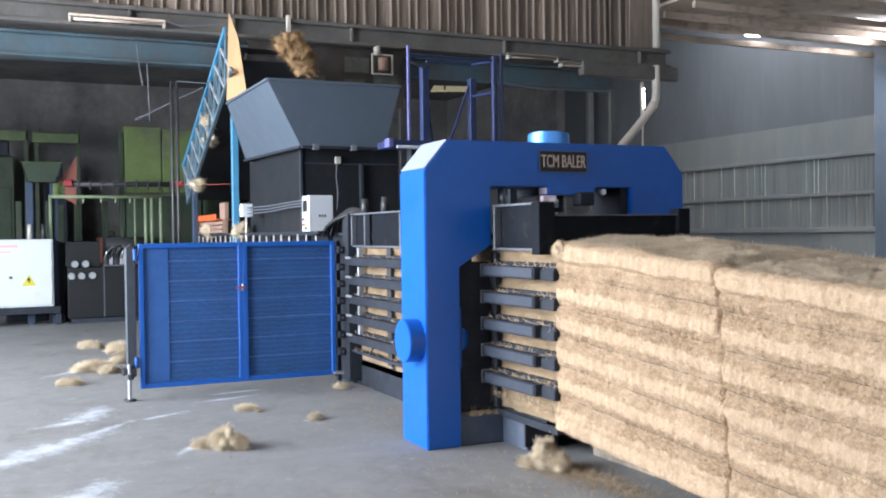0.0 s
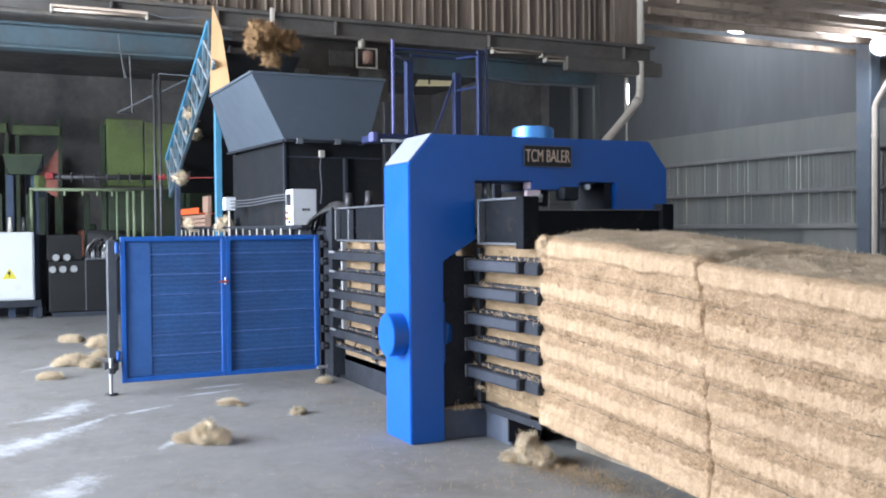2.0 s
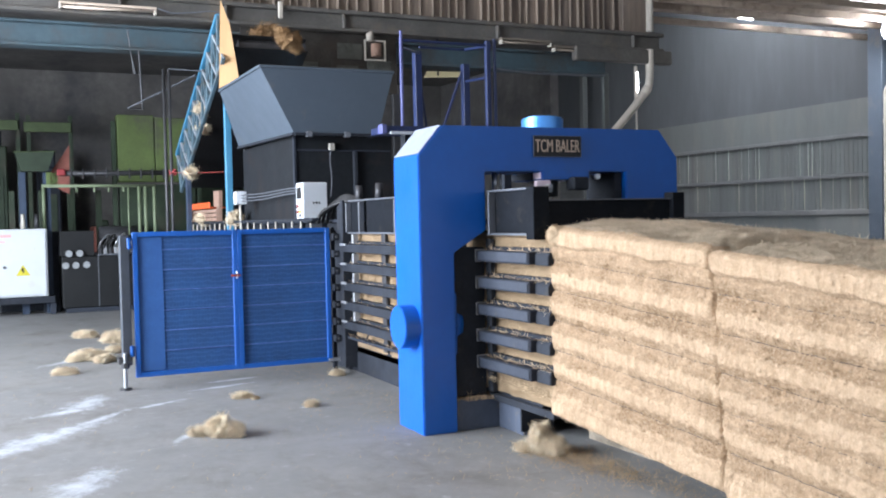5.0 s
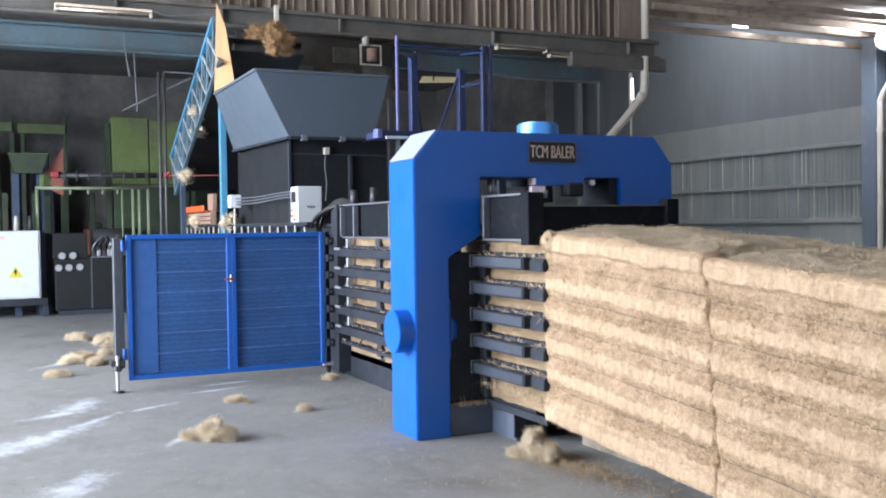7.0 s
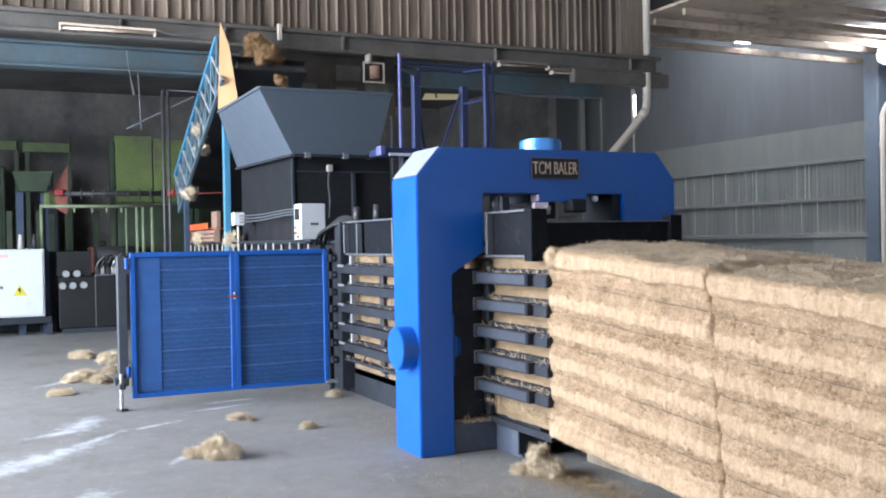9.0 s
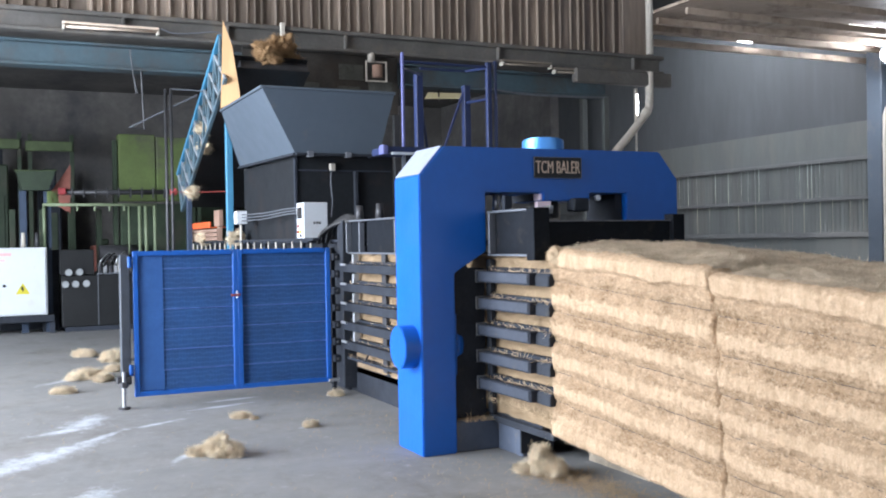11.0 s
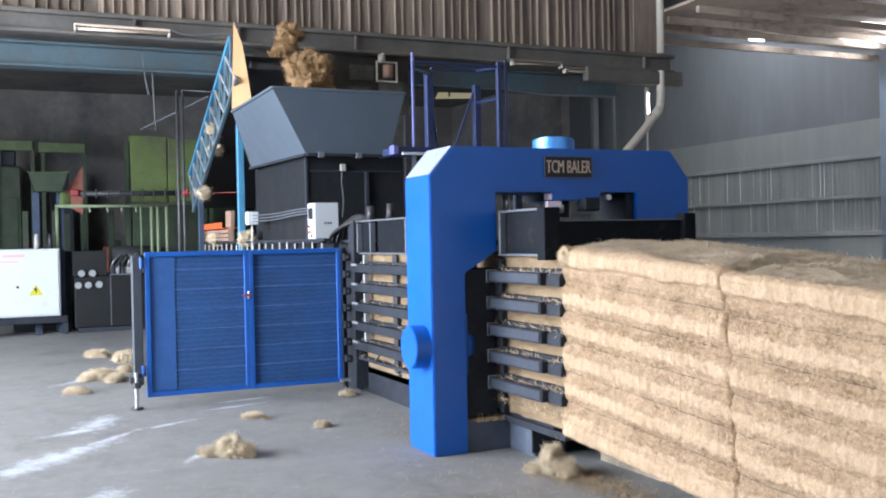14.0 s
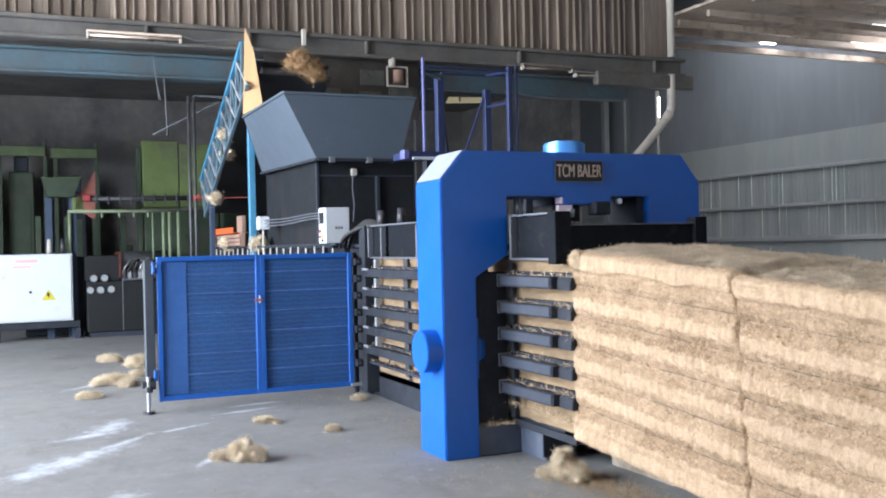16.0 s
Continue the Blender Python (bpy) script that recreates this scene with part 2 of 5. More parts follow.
def box(x0, x1, y0, y1, z0, z1, bevel=0.006, bm=None):
    own = bmesh.new()
    bmesh.ops.create_cube(own, size=1)
    bmesh.ops.transform(own, verts=own.verts, matrix=Matrix.LocRotScale(
        ((x0 + x1) / 2, (y0 + y1) / 2, (z0 + z1) / 2), None, (abs(x1 - x0), abs(y1 - y0), abs(z1 - z0))))
    if bevel:
        bmesh.ops.bevel(own, geom=own.edges[:], offset=min(bevel, 0.3 * min(abs(x1 - x0), abs(y1 - y0), abs(z1 - z0))),
                        segments=1, affect="EDGES")
    return join(bm, own)


def join(bm, own):
    if bm is None:
        return own
    me = bpy.data.meshes.new("tmp")
    own.to_mesh(me)
    own.free()
    bm.from_mesh(me)
    bpy.data.meshes.remove(me)
    return bm


def rod(a, b, r, bm=None, r2=None, seg=12, bevel=0.0):
    """A round bar from a to b."""
    a, b = Vector(a), Vector(b)
    own = bmesh.new()
    bmesh.ops.create_cone(own, cap_ends=True, segments=seg, radius1=r, radius2=r if r2 is None else r2, depth=(b - a).length)
    if bevel:
        es = [e for e in own.edges if abs(e.verts[0].co.z - e.verts[1].co.z) < 1e-5]
        bmesh.ops.bevel(own, geom=es, offset=bevel, segments=2, affect="EDGES")
    bmesh.ops.transform(own, verts=own.verts, matrix=Matrix.Translation((a + b) / 2) @ (b - a).to_track_quat("Z", "Y").to_matrix().to_4x4())
    return join(bm, own)


def bar(a, b, w, h, bm=None, bevel=0.004):
    """A square bar from a to b, w wide and h high."""
    a, b = Vector(a), Vector(b)
    own = box(-w / 2, w / 2, -h / 2, h / 2, -(b - a).length / 2, (b - a).length / 2, bevel)
    d = (b - a).normalized()
    up = Vector((0, 0, 1)) if abs(d.z) < 0.95 else Vector((1, 0, 0))
    side = d.cross(up).normalized()
    top = side.cross(d)
    rot = Matrix((side, top, d)).transposed().to_4x4()
    bmesh.ops.transform(own, verts=own.verts, matrix=Matrix.Translation((a + b) / 2) @ rot)
    return join(bm, own)


def hose(points, r, bm=None, seg=8, steps=8):
    """A round hose along a smooth line through the points."""
    P = [Vector(p) for p in points]
    line = []
    for i in range(len(P) - 1):
        p0, p1, p2, p3 = P[max(i - 1, 0)], P[i], P[i + 1], P[min(i + 2, len(P) - 1)]
        for k in range(steps):
            t = k / steps
            line.append(0.5 * (2 * p1 + (p2 - p0) * t + (2 * p0 - 5 * p1 + 4 * p2 - p3) * t * t + (3 * p1 - p0 - 3 * p2 + p3) * t ** 3))
    line.append(P[-1])
    own = bmesh.new()
    rings = []
    for i, c in enumerate(line):
        d = (line[min(i + 1, len(line) - 1)] - line[max(i - 1, 0)]).normalized()
        a = d.orthogonal().normalized() if not rings else (ref - d * ref.dot(d)).normalized()
        ref = a
        s = d.cross(a)
        rings.append([own.verts.new(c + r * (math.cos(q) * a + math.sin(q) * s)) for q in (2 * math.pi * k / seg for k in range(seg))])
    for u, v in zip(rings, rings[1:]):
        for k in range(seg):
            own.faces.new((u[k], u[(k + 1) % seg], v[(k + 1) % seg], v[k]))
    own.faces.new(rings[0])
    own.faces.new(rings[-1])
    return join(bm, own)


def prism(outline, x0, x1, bevel=0.0, bm=None):
    """An outline of (y, z) points drawn out from x0 to x1."""
    own = bmesh.new()
    f = own.faces.new([own.verts.new((x0, y, z)) for y, z in outline])
    out = bmesh.ops.extrude_face_region(own, geom=[f])
    bmesh.ops.translate(own, verts=[v for v in out["geom"] if isinstance(v, bmesh.types.BMVert)], vec=(x1 - x0, 0, 0))
    if bevel:
        bmesh.ops.bevel(own, geom=own.edges[:], offset=bevel, segments=2, affect="EDGES")
    return join(bm, own)


def plate(corners, thick, bm=None):
    """A flat plate through four corners."""
    own = bmesh.new()
    f = own.faces.new([own.verts.new(c) for c in corners])
    f.normal_update()
    n = f.normal.copy()
    out = bmesh.ops.extrude_face_region(own, geom=[f])
    bmesh.ops.translate(own, verts=[v for v in out["geom"] if isinstance(v, bmesh.types.BMVert)], vec=-n * thick)
    return join(bm, own)


def fibres(spots, length, width, rng, bm=None, flat=0.5, curl=0.35):
    """Loose strands: thin curled slivers that stand off each (place, normal)."""
    own = bm or bmesh.new()
    for p, n in spots:
        d = Vector((rng.gauss(0, 1), rng.gauss(0, 1), rng.gauss(0, 1))).normalized()
        d = (d - n * d.dot(n) * (1 - flat * rng.random()) + n * 0.25 * rng.random()).normalized()
        if d.dot(n) < 0:
            d = d - 2 * n * d.dot(n)
        s = d.cross(n)
        s = s.normalized() if s.length > 1e-4 else d.orthogonal().normalized()
        ln = length * rng.uniform(0.5, 1.3)
        q = p - n * 0.004
        bend = s * rng.uniform(-curl, curl) * ln
        m = q + d * ln * 0.5 + n * ln * 0.18 + bend
        e = q + d * ln * 0.95 + n * ln * rng.uniform(-0.1, 0.2) - bend * 0.3
        w = s * width
        a, b, c, g = (own.verts.new(v) for v in (q - w, q + w, m + w, m - w))
        own.faces.new((a, b, c, g))
        own.faces.new((g, c, own.verts.new(e)))
    return own


def lump(size, rng, seed, detail=3, strands=300, rough=0.35, flatten=1.0, hair=0.12):
    """An uneven, wispy tuft of fibre; returns its ragged core and its loose strands."""
    own = bmesh.new()
    bmesh.ops.create_icosphere(own, subdivisions=detail + 1, radius=1)
    off = Vector((seed * 7.3, seed * 3.1, seed * 1.7))
    for v in own.verts:
        n = v.co.normalized()
        k = 0.78 + rough * (noise.noise(n * 1.4 + off) + 0.6 * noise.noise(n * 3.2 + off) + 0.4 * noise.noise(n * 8 + off) + 0.38 * noise.noise(n * 17 + off) + 0.3 * noise.noise(n * 36 + off))
        v.co = Vector((n.x * size[0], n.y * size[1], n.z * size[2])) * max(0.25, k)
        if flatten < 1 and v.co.z < -size[2] * flatten:
            v.co.z = -size[2] * flatten
    own.normal_update()
    spots = []
    vs = list(own.verts)
    for _ in range(strands):
        v = vs[rng.randrange(len(vs))]
        if flatten < 1 and v.co.z < -size[2] * flatten * 0.95:
            continue
        spots.append((v.co.copy(), v.normal.copy()))
    return own, fibres(spots, hair, 0.0017, rng, flat=0.85, curl=0.6)


# ---- the hall ----


def setting(name, bm, material, label, category, smooth=False):
    return tagged(mesh_ob(name, bm, material, None, "", smooth), label, category, kind="structure")


def ground():
    bm = bmesh.new()
    bmesh.ops.create_grid(bm, x_segments=2, y_segments=2, size=60)
    ob = setting("floor", bm, CONCRETE, "worn grey concrete floor with pale spills and dust", "floor")
    return ob


def rib_sheet(width, height, depth, seed):
    """A weathered ribbed sheet in the y-z plane: narrow upright ribs, unevenly spaced and a little bent, facing +x."""
    bm = bmesh.new()
    rng = random.Random(seed)
    ys = [(0, 0)]
    y = rng.uniform(0.03, 0.07)
    while y < width - 0.06:
        w = rng.uniform(0.016, 0.026)
        dp = depth * rng.uniform(0.6, 1.25)
        ys += [(y, 0), (y + 0.006, dp), (y + w, dp), (y + w + 0.008, 0)]
        y += rng.choice((0.11, 0.13, 0.145, 0.15, 0.16, 0.19))
    ys.append((width, 0.004))
    rows = []
    for k in range(4):
        z = height * k / 3
        rows.append([bm.verts.new((x + rng.uniform(-0.006, 0.006), y + rng.uniform(-0.006, 0.006) * (0 < y < width), z)) for y, x in ys])
    for low, top in zip(rows, rows[1:]):
        for i in range(len(ys) - 1):
            bm.faces.new((low[i], low[i + 1], top[i + 1], top[i]))
    return bm


def shell():
    ground()
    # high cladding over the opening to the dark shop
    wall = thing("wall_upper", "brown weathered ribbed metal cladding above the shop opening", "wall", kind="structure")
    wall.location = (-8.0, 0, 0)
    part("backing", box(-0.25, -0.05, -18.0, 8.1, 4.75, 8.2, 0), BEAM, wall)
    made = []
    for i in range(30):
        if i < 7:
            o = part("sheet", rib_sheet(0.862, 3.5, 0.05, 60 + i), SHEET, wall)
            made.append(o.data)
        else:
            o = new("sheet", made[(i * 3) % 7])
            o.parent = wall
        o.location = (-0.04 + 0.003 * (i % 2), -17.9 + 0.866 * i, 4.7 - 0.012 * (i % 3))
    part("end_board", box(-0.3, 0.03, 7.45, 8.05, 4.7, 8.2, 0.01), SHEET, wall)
    # closing walls, roof and ceilings; those out of view are added to block light
    setting("wall_left", box(-24, -7.9, -18.2, -18.0, 0, 8.2, 0), INNER, "dark stained wall of the shop", "wall")
    setting("wall_shop_back", box(-17.2, -17.0, -18, 8.1, 0, 8.2, 0), INNER, "dark stained back wall of the shop", "wall")
    setting("wall_shop_side", box(-17, -11.5, 8.1, 8.3, 0, 8.6, 0), INNER, "dark partition wall", "wall")
    setting("ceiling_shop", box(-17, -8.3, -18, 8.1, 5.0, 5.15, 0), INNER, "sooty shop ceiling", "ceiling")
    setting("ceiling_hall", box(-8.3, 14, -10, 8.1, 8.2, 8.4, 0), ROOF, "unseen rusty hall roof, added to block light", "ceiling")
    setting("wall_near_end", box(14.0, 14.2, -10, -5.0, 0, 8.4, 0), INNER, "unseen dark end wall, added beside the assumed gateway", "wall")
    setting("wall_near_end_top", box(14.0, 14.2, -5.0, 15, 6.2, 8.4, 0), INNER, "unseen dark wall, added above the assumed gateway", "wall")
    setting("wall_side_top", box(-8, 14, -10.2, -10.0, 6.2, 8.4, 0), INNER, "unseen dark wall, added above the open side", "wall")
    setting("wall_bay_end", box(-26.2, -26.0, 8.1, 15.2, 0, 9.0, 0), INNER, "dark far end wall of the bay", "wall")
    bm = bmesh.new()
    for x0, x1, y0, y1 in ((-26, -14, 8.1, 15.2), (-14, -11, 8.1, 10), (-14, -11, 14, 15.2), (-11, -9.4, 8.1, 15.2)):
        box(x0, x1, y0, y1, 8.6, 8.8, 0, bm)
    # unseen glowing panel added above the fill lamp
    setting("skylight_bay", box(-14, -11, 10, 14, 8.7, 8.72, 0), BRIGHTGLOW, "glowing panel out of view, added to light the bay", "skylight")
    setting("ceiling_bay", bm, INNER, "dark bay roof", "ceiling")


GIRT = mat("dusty_girt", (0.10, 0.105, 0.105), 0.7, vary=0.2, scale=2)


def right_wall():
    wall = thing("wall_right", "dusty grey corrugated wall with slits of daylight between the sheets", "wall", kind="structure")
    wall.location = (0, 15.0, 0)
    rng = random.Random(8)
    part("sheet_low", box(-26, 14, 0, 0.06, 0, 1.5, 0), WALLSHEET, wall)
    part("sheet_high", box(-26, 14, 0, 0.06, 4.02, 9.0, 0), DARKSHEET, wall, "dark sheets high on the wall")
    part("sheet_mid", box(-26, 14, 0, 0.06, 3.2, 4.02, 0), WALLSHEET, wall)
    part("sheet_end", box(-8.7, 14, 0, 0.06, 1.5, 3.2, 0), WALLSHEET, wall)
    for z0, z1 in ((1.5, 2.3), (2.32, 3.2)):
        x = -26.0
        while x < -8.75:
            w = 0.125 if x > -18 else 0.38
            gap = rng.choice([0, 0, 0, 0.004, 0.007, 0.012, 0.02]) if x > -16.5 else 0
            p = box(x + gap, x + w, 0.0, 0.006, z0, z1, 0)
            box(x + w * 0.45, x + w * 0.8, -0.009, 0.0, z0, z1, 0, p)
            part("sheet", p, WALLSHEET, wall)
            x += w
    for z, h in ((1.48, 0.12), (2.31, 0.09), (3.2, 0.09)):
        part("girt", box(-26, 14, -0.05, -0.001, z - h / 2, z + h / 2, 0.01), GIRT, wall)
    for x in (-20.5,):
        part("post", box(x, x + 0.2, -0.3, -0.12, 0, 8.6, 0.01), WALLSHEET, wall)
    col = thing("steel_column", "blue-grey steel column against the corrugated wall", "column", kind="structure")
    part("shaft", box(-8.78, -8.4, 14.3, 14.6, 0, 6.4, 0.02), GREY, col)
    pipe = thing("downpipe", "pale plastic downpipe beside the steel column", "pipe", kind="structure")
    part("tube", hose([(-8.12, 14.1, 0), (-8.12, 14.1, 2.0), (-8.12, 14.1, 3.7), (-8.1, 14.1, 3.98), (-7.9, 14.12, 4.3), (-7.5, 14.15, 4.8)], 0.06, seg=12), PIPE, pipe, smooth=True)
    part("collar", rod((-8.12, 14.1, 3.3), (-8.12, 14.1, 3.38), 0.075), PIPE, pipe)


def low_roof():
    roof = thing("ceiling_lean_to", "rusty lean-to roof on steel purlins", "ceiling", kind="structure")
    bm = bmesh.new()
    for x0, x1, y0, y1 in ((-9.4, -7.72, 8.1, 15.2), (-7.72, -7.3, 8.1, 12.2), (-7.72, -7.3, 13.0, 15.2), (-7.3, 14, 8.1, 15.2)):
        box(x0, x1, y0, y1, 5.5, 5.55, 0, bm)
    part("roof_sheet", bm, ROOF, roof)
    for k, x in enumerate((-9.1, -8.45, -7.9, -7.1, -6.0, -4.8, -3.6)):
        part("purlin", box(x - 0.04, x + 0.04, 8.15, 15.0, 5.2 if k == 0 else 5.3, 5.32 if k == 0 else 5.42, 0.01), ROOF, roof)
    part("skylight", box(-7.72, -7.3, 12.2, 13.0, 5.52, 5.54, 0), DAYPANEL, roof, "bright daylit roof panel")
    part("skylight", box(-8.98, -8.78, 11.25, 11.5, 5.47, 5.495, 0), BRIGHTGLOW, roof, "bright daylit roof panel")
    part("roof_gap", box(-8.78, -8.7, 13.1, 14.0, 5.44, 5.46, 0), BRIGHTGLOW, roof, "bright gap of daylight in the roof")
    part("roof_gap", box(-9.02, -8.98, 11.0, 11.35, 5.4, 5.42, 0), BRIGHTGLOW, roof, "bright gap of daylight in the roof")


def beams():
    b = thing("roof_beam", "sooty steel beam carrying the cladding, with stiffeners", "beam", kind="structure")
    bm = box(-8.05, -7.85, -18, 8.25, 4.66, 4.72, 0.01)
    box(-8.05, -7.85, -18, 8.25, 4.40, 4.45, 0.01, bm)
    box(-7.98, -7.94, -18, 8.2, 4.44, 4.67, 0, bm)
    part("girder", bm, BEAM, b)
    for y in (-15.2, -11.8, -9.1, -6.3, -3.4, -1.0, 0.45, 2.25, 4.9, 7.6):
        part("stiffener", box(-7.94, -7.86, y, y + 0.03, 4.45, 4.66, 0), BEAM, b)
    part("gutter", box(-7.86, -7.7, 6.3, 8.3, 4.15, 4.39, 0.02), BEAM, b, "dark dented gutter")
    t = thing("crane_beam", "faded teal steel beam below the sooty girder", "beam", kind="structure")
    bm = box(-8.5, -8.2, -18, 7.3, 4.0, 4.04, 0.01)
    box(-8.38, -8.32, -18, 7.3, 4.03, 4.33, 0, bm)
    box(-8.5, -8.2, -18, 7.3, 4.32, 4.36, 0.01, bm)
    part("girder", bm, TEALDARK, t)
    part("crane_post", box(-8.19, -8.11, 7.13, 7.23, 0, 4.0, 0.006), WALLSHEET, t, "pale steel post")
    p = thing("drain_pipe", "grey plastic drain pipe bent at the wall's corner", "pipe", kind="structure")
    part("upper_tube", rod((-7.75, 7.86, 8.0), (-7.75, 7.86, 4.72), 0.065), PIPE, p, smooth=True)
    part("lower_tube", hose([(-7.75, 7.84, 4.4), (-7.75, 7.84, 4.1), (-7.75, 7.83, 3.84), (-7.75, 7.76, 3.68), (-7.75, 7.4, 3.28), (-7.75, 7.1, 2.98), (-7.75, 6.6, 2.45)], 0.07, seg=12), PIPE, p, smooth=True)
    part("coupling", rod((-7.75, 7.80, 3.73), (-7.75, 7.71, 3.62), 0.08), PIPE, p, smooth=True)
    # slit of daylight, modelled as a thin glowing tube on a stem
    s = thing("strip_lamp", "bright upright slit of daylight at the bay's corner, made as a glowing tube", "lamp")
    part("holder", box(-8.3, -8.25, 7.9, 7.96, 3.55, 4.2, 0.01), PIPE, s)
    part("tube", rod((-8.22, 7.93, 3.72), (-8.22, 7.93, 4.08), 0.011), BRIGHTGLOW, s)
    part("stem", rod((-8.27, 7.93, 0.0), (-8.27, 7.93, 3.6), 0.018), PIPE, s)


def strip_light(y0, y1, z, x=-7.8, glass=FLUO):
    f = thing("strip_light", "unlit fluorescent batten hung under the beam", "lamp", "strip lights under the beam")
    part("housing", box(x - 0.05, x + 0.05, y0, y1, z + 0.01, z + 0.045, 0.008), glass, f)
    part("tube", rod((x + 0.03, y0 + 0.03, z - 0.03), (x + 0.03, y1 - 0.03, z - 0.018), 0.018), glass, f, smooth=True)
    for y in (y0, y1 - 0.03):
        part("end_cap", box(x - 0.04, x + 0.06, y, y + 0.03, z - 0.06, z, 0.004), PIPE, f)
    for y in (y0 + 0.2, y1 - 0.2):
        part("hanger", rod((x, y, z + 0.05), (x, y, 4.41), 0.008), DARKSTEEL, f)


# ---- the baler ----
def portal_outline():
    W = 2.22
    left = [(0, 0), (0, 1.95), (0.184, 2.163)]
    right = [(W - 0.17, 2.163), (W, 1.95), (W, 0), (W - 0.26, 0), (W - 0.26, 1.27), (W - 0.49, 1.42), (W - 0.49, 1.84)]
    inner = [(1.40, 1.84), (1.40, 1.78), (0.99, 1.78), (0.99, 1.84), (0.517, 1.84), (0.517, 1.42), (0.262, 1.27), (0.262, 0)]
    return left + right + inner


def text(name, body, size, parent, material, at, turn=(90, 0, 90), spread=1.0, depth=0.004):
    cu = bpy.data.curves.new(name, "FONT")
    cu.body, cu.size, cu.extrude, cu.align_x, cu.align_y = body, size, depth, "CENTER", "CENTER"
    ob = bpy.data.objects.new(name, cu)
    scene.collection.objects.link(ob)
    dg = bpy.context.evaluated_depsgraph_get()
    me = bpy.data.meshes.new_from_object(ob.evaluated_get(dg))
    bpy.data.objects.remove(ob)
    me.materials.clear()
    me.materials.append(material)
    o = new(name, me)
    o.parent = parent
    o.matrix_basis = pose(*at, *turn) @ Matrix.Diagonal((spread, 1, 1, 1))
    return o


def baler():
    b = thing("baler", "big blue and black horizontal coir baler on the concrete floor", "baler")
    # pale skin: the sky's sheen on the slanted corner put into colour
    part("dusty_cap", prism([(0.006, 1.962), (0.180, 2.163), (0.177, 2.166), (0.003, 1.965)], -0.44, -0.008), SKYSHEEN, b, "thin pale skin painting sky sheen on the slanted corner")
    part("portal_frame", prism(portal_outline(), -0.449, 0.0, 0.008), BLUE, b, "glossy blue welded portal frame")
    sign = part("sign", box(0.004, 0.014, 0.912, 1.32, 1.946, 2.102, 0.003), PRINT, b, "black name sign with pale letters")
    part("sign_border", frame_yz(0.912, 1.32, 1.946, 2.102, 0.004, 0.014, 0.017), PALESLATE, sign)
    text("lettering", "TCM BALER", 0.132, sign, GOLD, (0.016, 1.116, 2.022), spread=0.555)
    cyl = part("ram_cylinder", rod((-0.22, 1.13, 2.1), (-0.22, 1.13, 2.255), 0.158, seg=40, bevel=0.012), CYAN, b, "bright blue cylinder head")
    part("gland", rod((-0.22, 1.13, 2.25), (-0.22, 1.13, 2.262), 0.12, seg=32), CYAN, cyl)
    # pin through the column
    pin = part("hinge_pin", rod((-0.165, -0.112, 0.755), (-0.165, 0.05, 0.755), 0.152, seg=40, bevel=0.006), BLUE, b, "thick blue pin boss", smooth=False)
    part("pin_flange", box(-0.3, -0.03, 0.264, 0.286, 0.55, 0.98, 0.004), BLUE, pin)
    part("pin_tail", rod((-0.165, 0.286, 0.755), (-0.165, 0.345, 0.755), 0.14, r2=0.12, seg=24), BLUE, pin, smooth=True)
    # the plate beside the rails, the cross sill and the foot
    part("side_plate", box(-0.2, -0.06, 0.268, 0.53, 0.235, 1.30, 0.006), BLACK, b)
    part("sill", box(-0.40, -0.02, 0.262, 1.95, 0.0, 0.22, 0.008), SILL, b)
    part("sill_dust", box(-0.38, -0.03, 0.27, 0.62, 0.221, 0.226, 0), DUSTTOP, b, "thin layer of fibre dust")
    part("foot", box(-0.018, 0.33, 0.60, 0.70, 0.0, 0.20, 0.006), SILL, b)
    part("foot_dust", box(0.0, 0.32, 0.605, 0.695, 0.201, 0.206, 0), DUSTTOP, b)
    part("foot_plate", box(0.33, 0.345, 0.58, 0.84, 0.03, 0.23, 0.003), BLACK, b)
    # ram gear under the crossbeam
    part("tie_rod", rod((-0.2, 0.70, 1.68), (-0.2, 0.70, 1.85), 0.02), STEEL, b, "chrome tie rod", smooth=True)
    part("tie_rod", rod((-0.2, 0.75, 1.68), (-0.2, 0.75, 1.85), 0.009), STEEL, b, smooth=True)
    part("ram_rod", rod((-0.22, 1.13, 1.66), (-0.22, 1.13, 1.80), 0.11, seg=24), DARKSTEEL, b, smooth=True)
    part("ram_plate", box(-0.02, 0.02, 0.93, 1.05, 1.73, 1.775, 0.004), PALE, b, "pale label plate")
    # black cover standing in for shade on the notch's side face
    part("notch_plate", box(-0.44, -0.12, 0.974, 0.988, 1.782, 1.838, 0.002), BLACK, b)
    part("notch_label", box(-0.11, -0.01, 0.974, 0.988, 1.786, 1.834, 0.002), PALE, b, "pinkish white label")
    # dark block put in for the shade on the far column's inner face
    part("guide_block", box(-0.44, -0.05, 1.66, 1.728, 1.45, 1.835, 0.004), BLACK, b)
    # white stub that paints in the bright sparkle below the crossbeam
    part("nipple", rod((0.02, 1.035, 1.69), (0.03, 1.035, 1.745), 0.022), WHITE, b, smooth=True)
    part("valve", rod((0.05, 1.0, 1.70), (0.05, 1.0, 1.74), 0.03), STEEL, b, smooth=True)
    part("clamp", box(-0.05, 0.06, 1.22, 1.36, 1.70, 1.80, 0.012), BLACK, b)
    part("clamp_bolt", rod((0.06, 1.42, 1.80), (0.085, 1.42, 1.80), 0.022), STEEL, b)
    # chamber: rails on both sides
    zs = (1.24, 1.05, 0.86, 0.67, 0.48)
    for z in zs:
        r = part("rail", box(-0.05, 0.70, 0.455, 0.54, z - 0.04, z + 0.04, 0.006), RAIL, b)
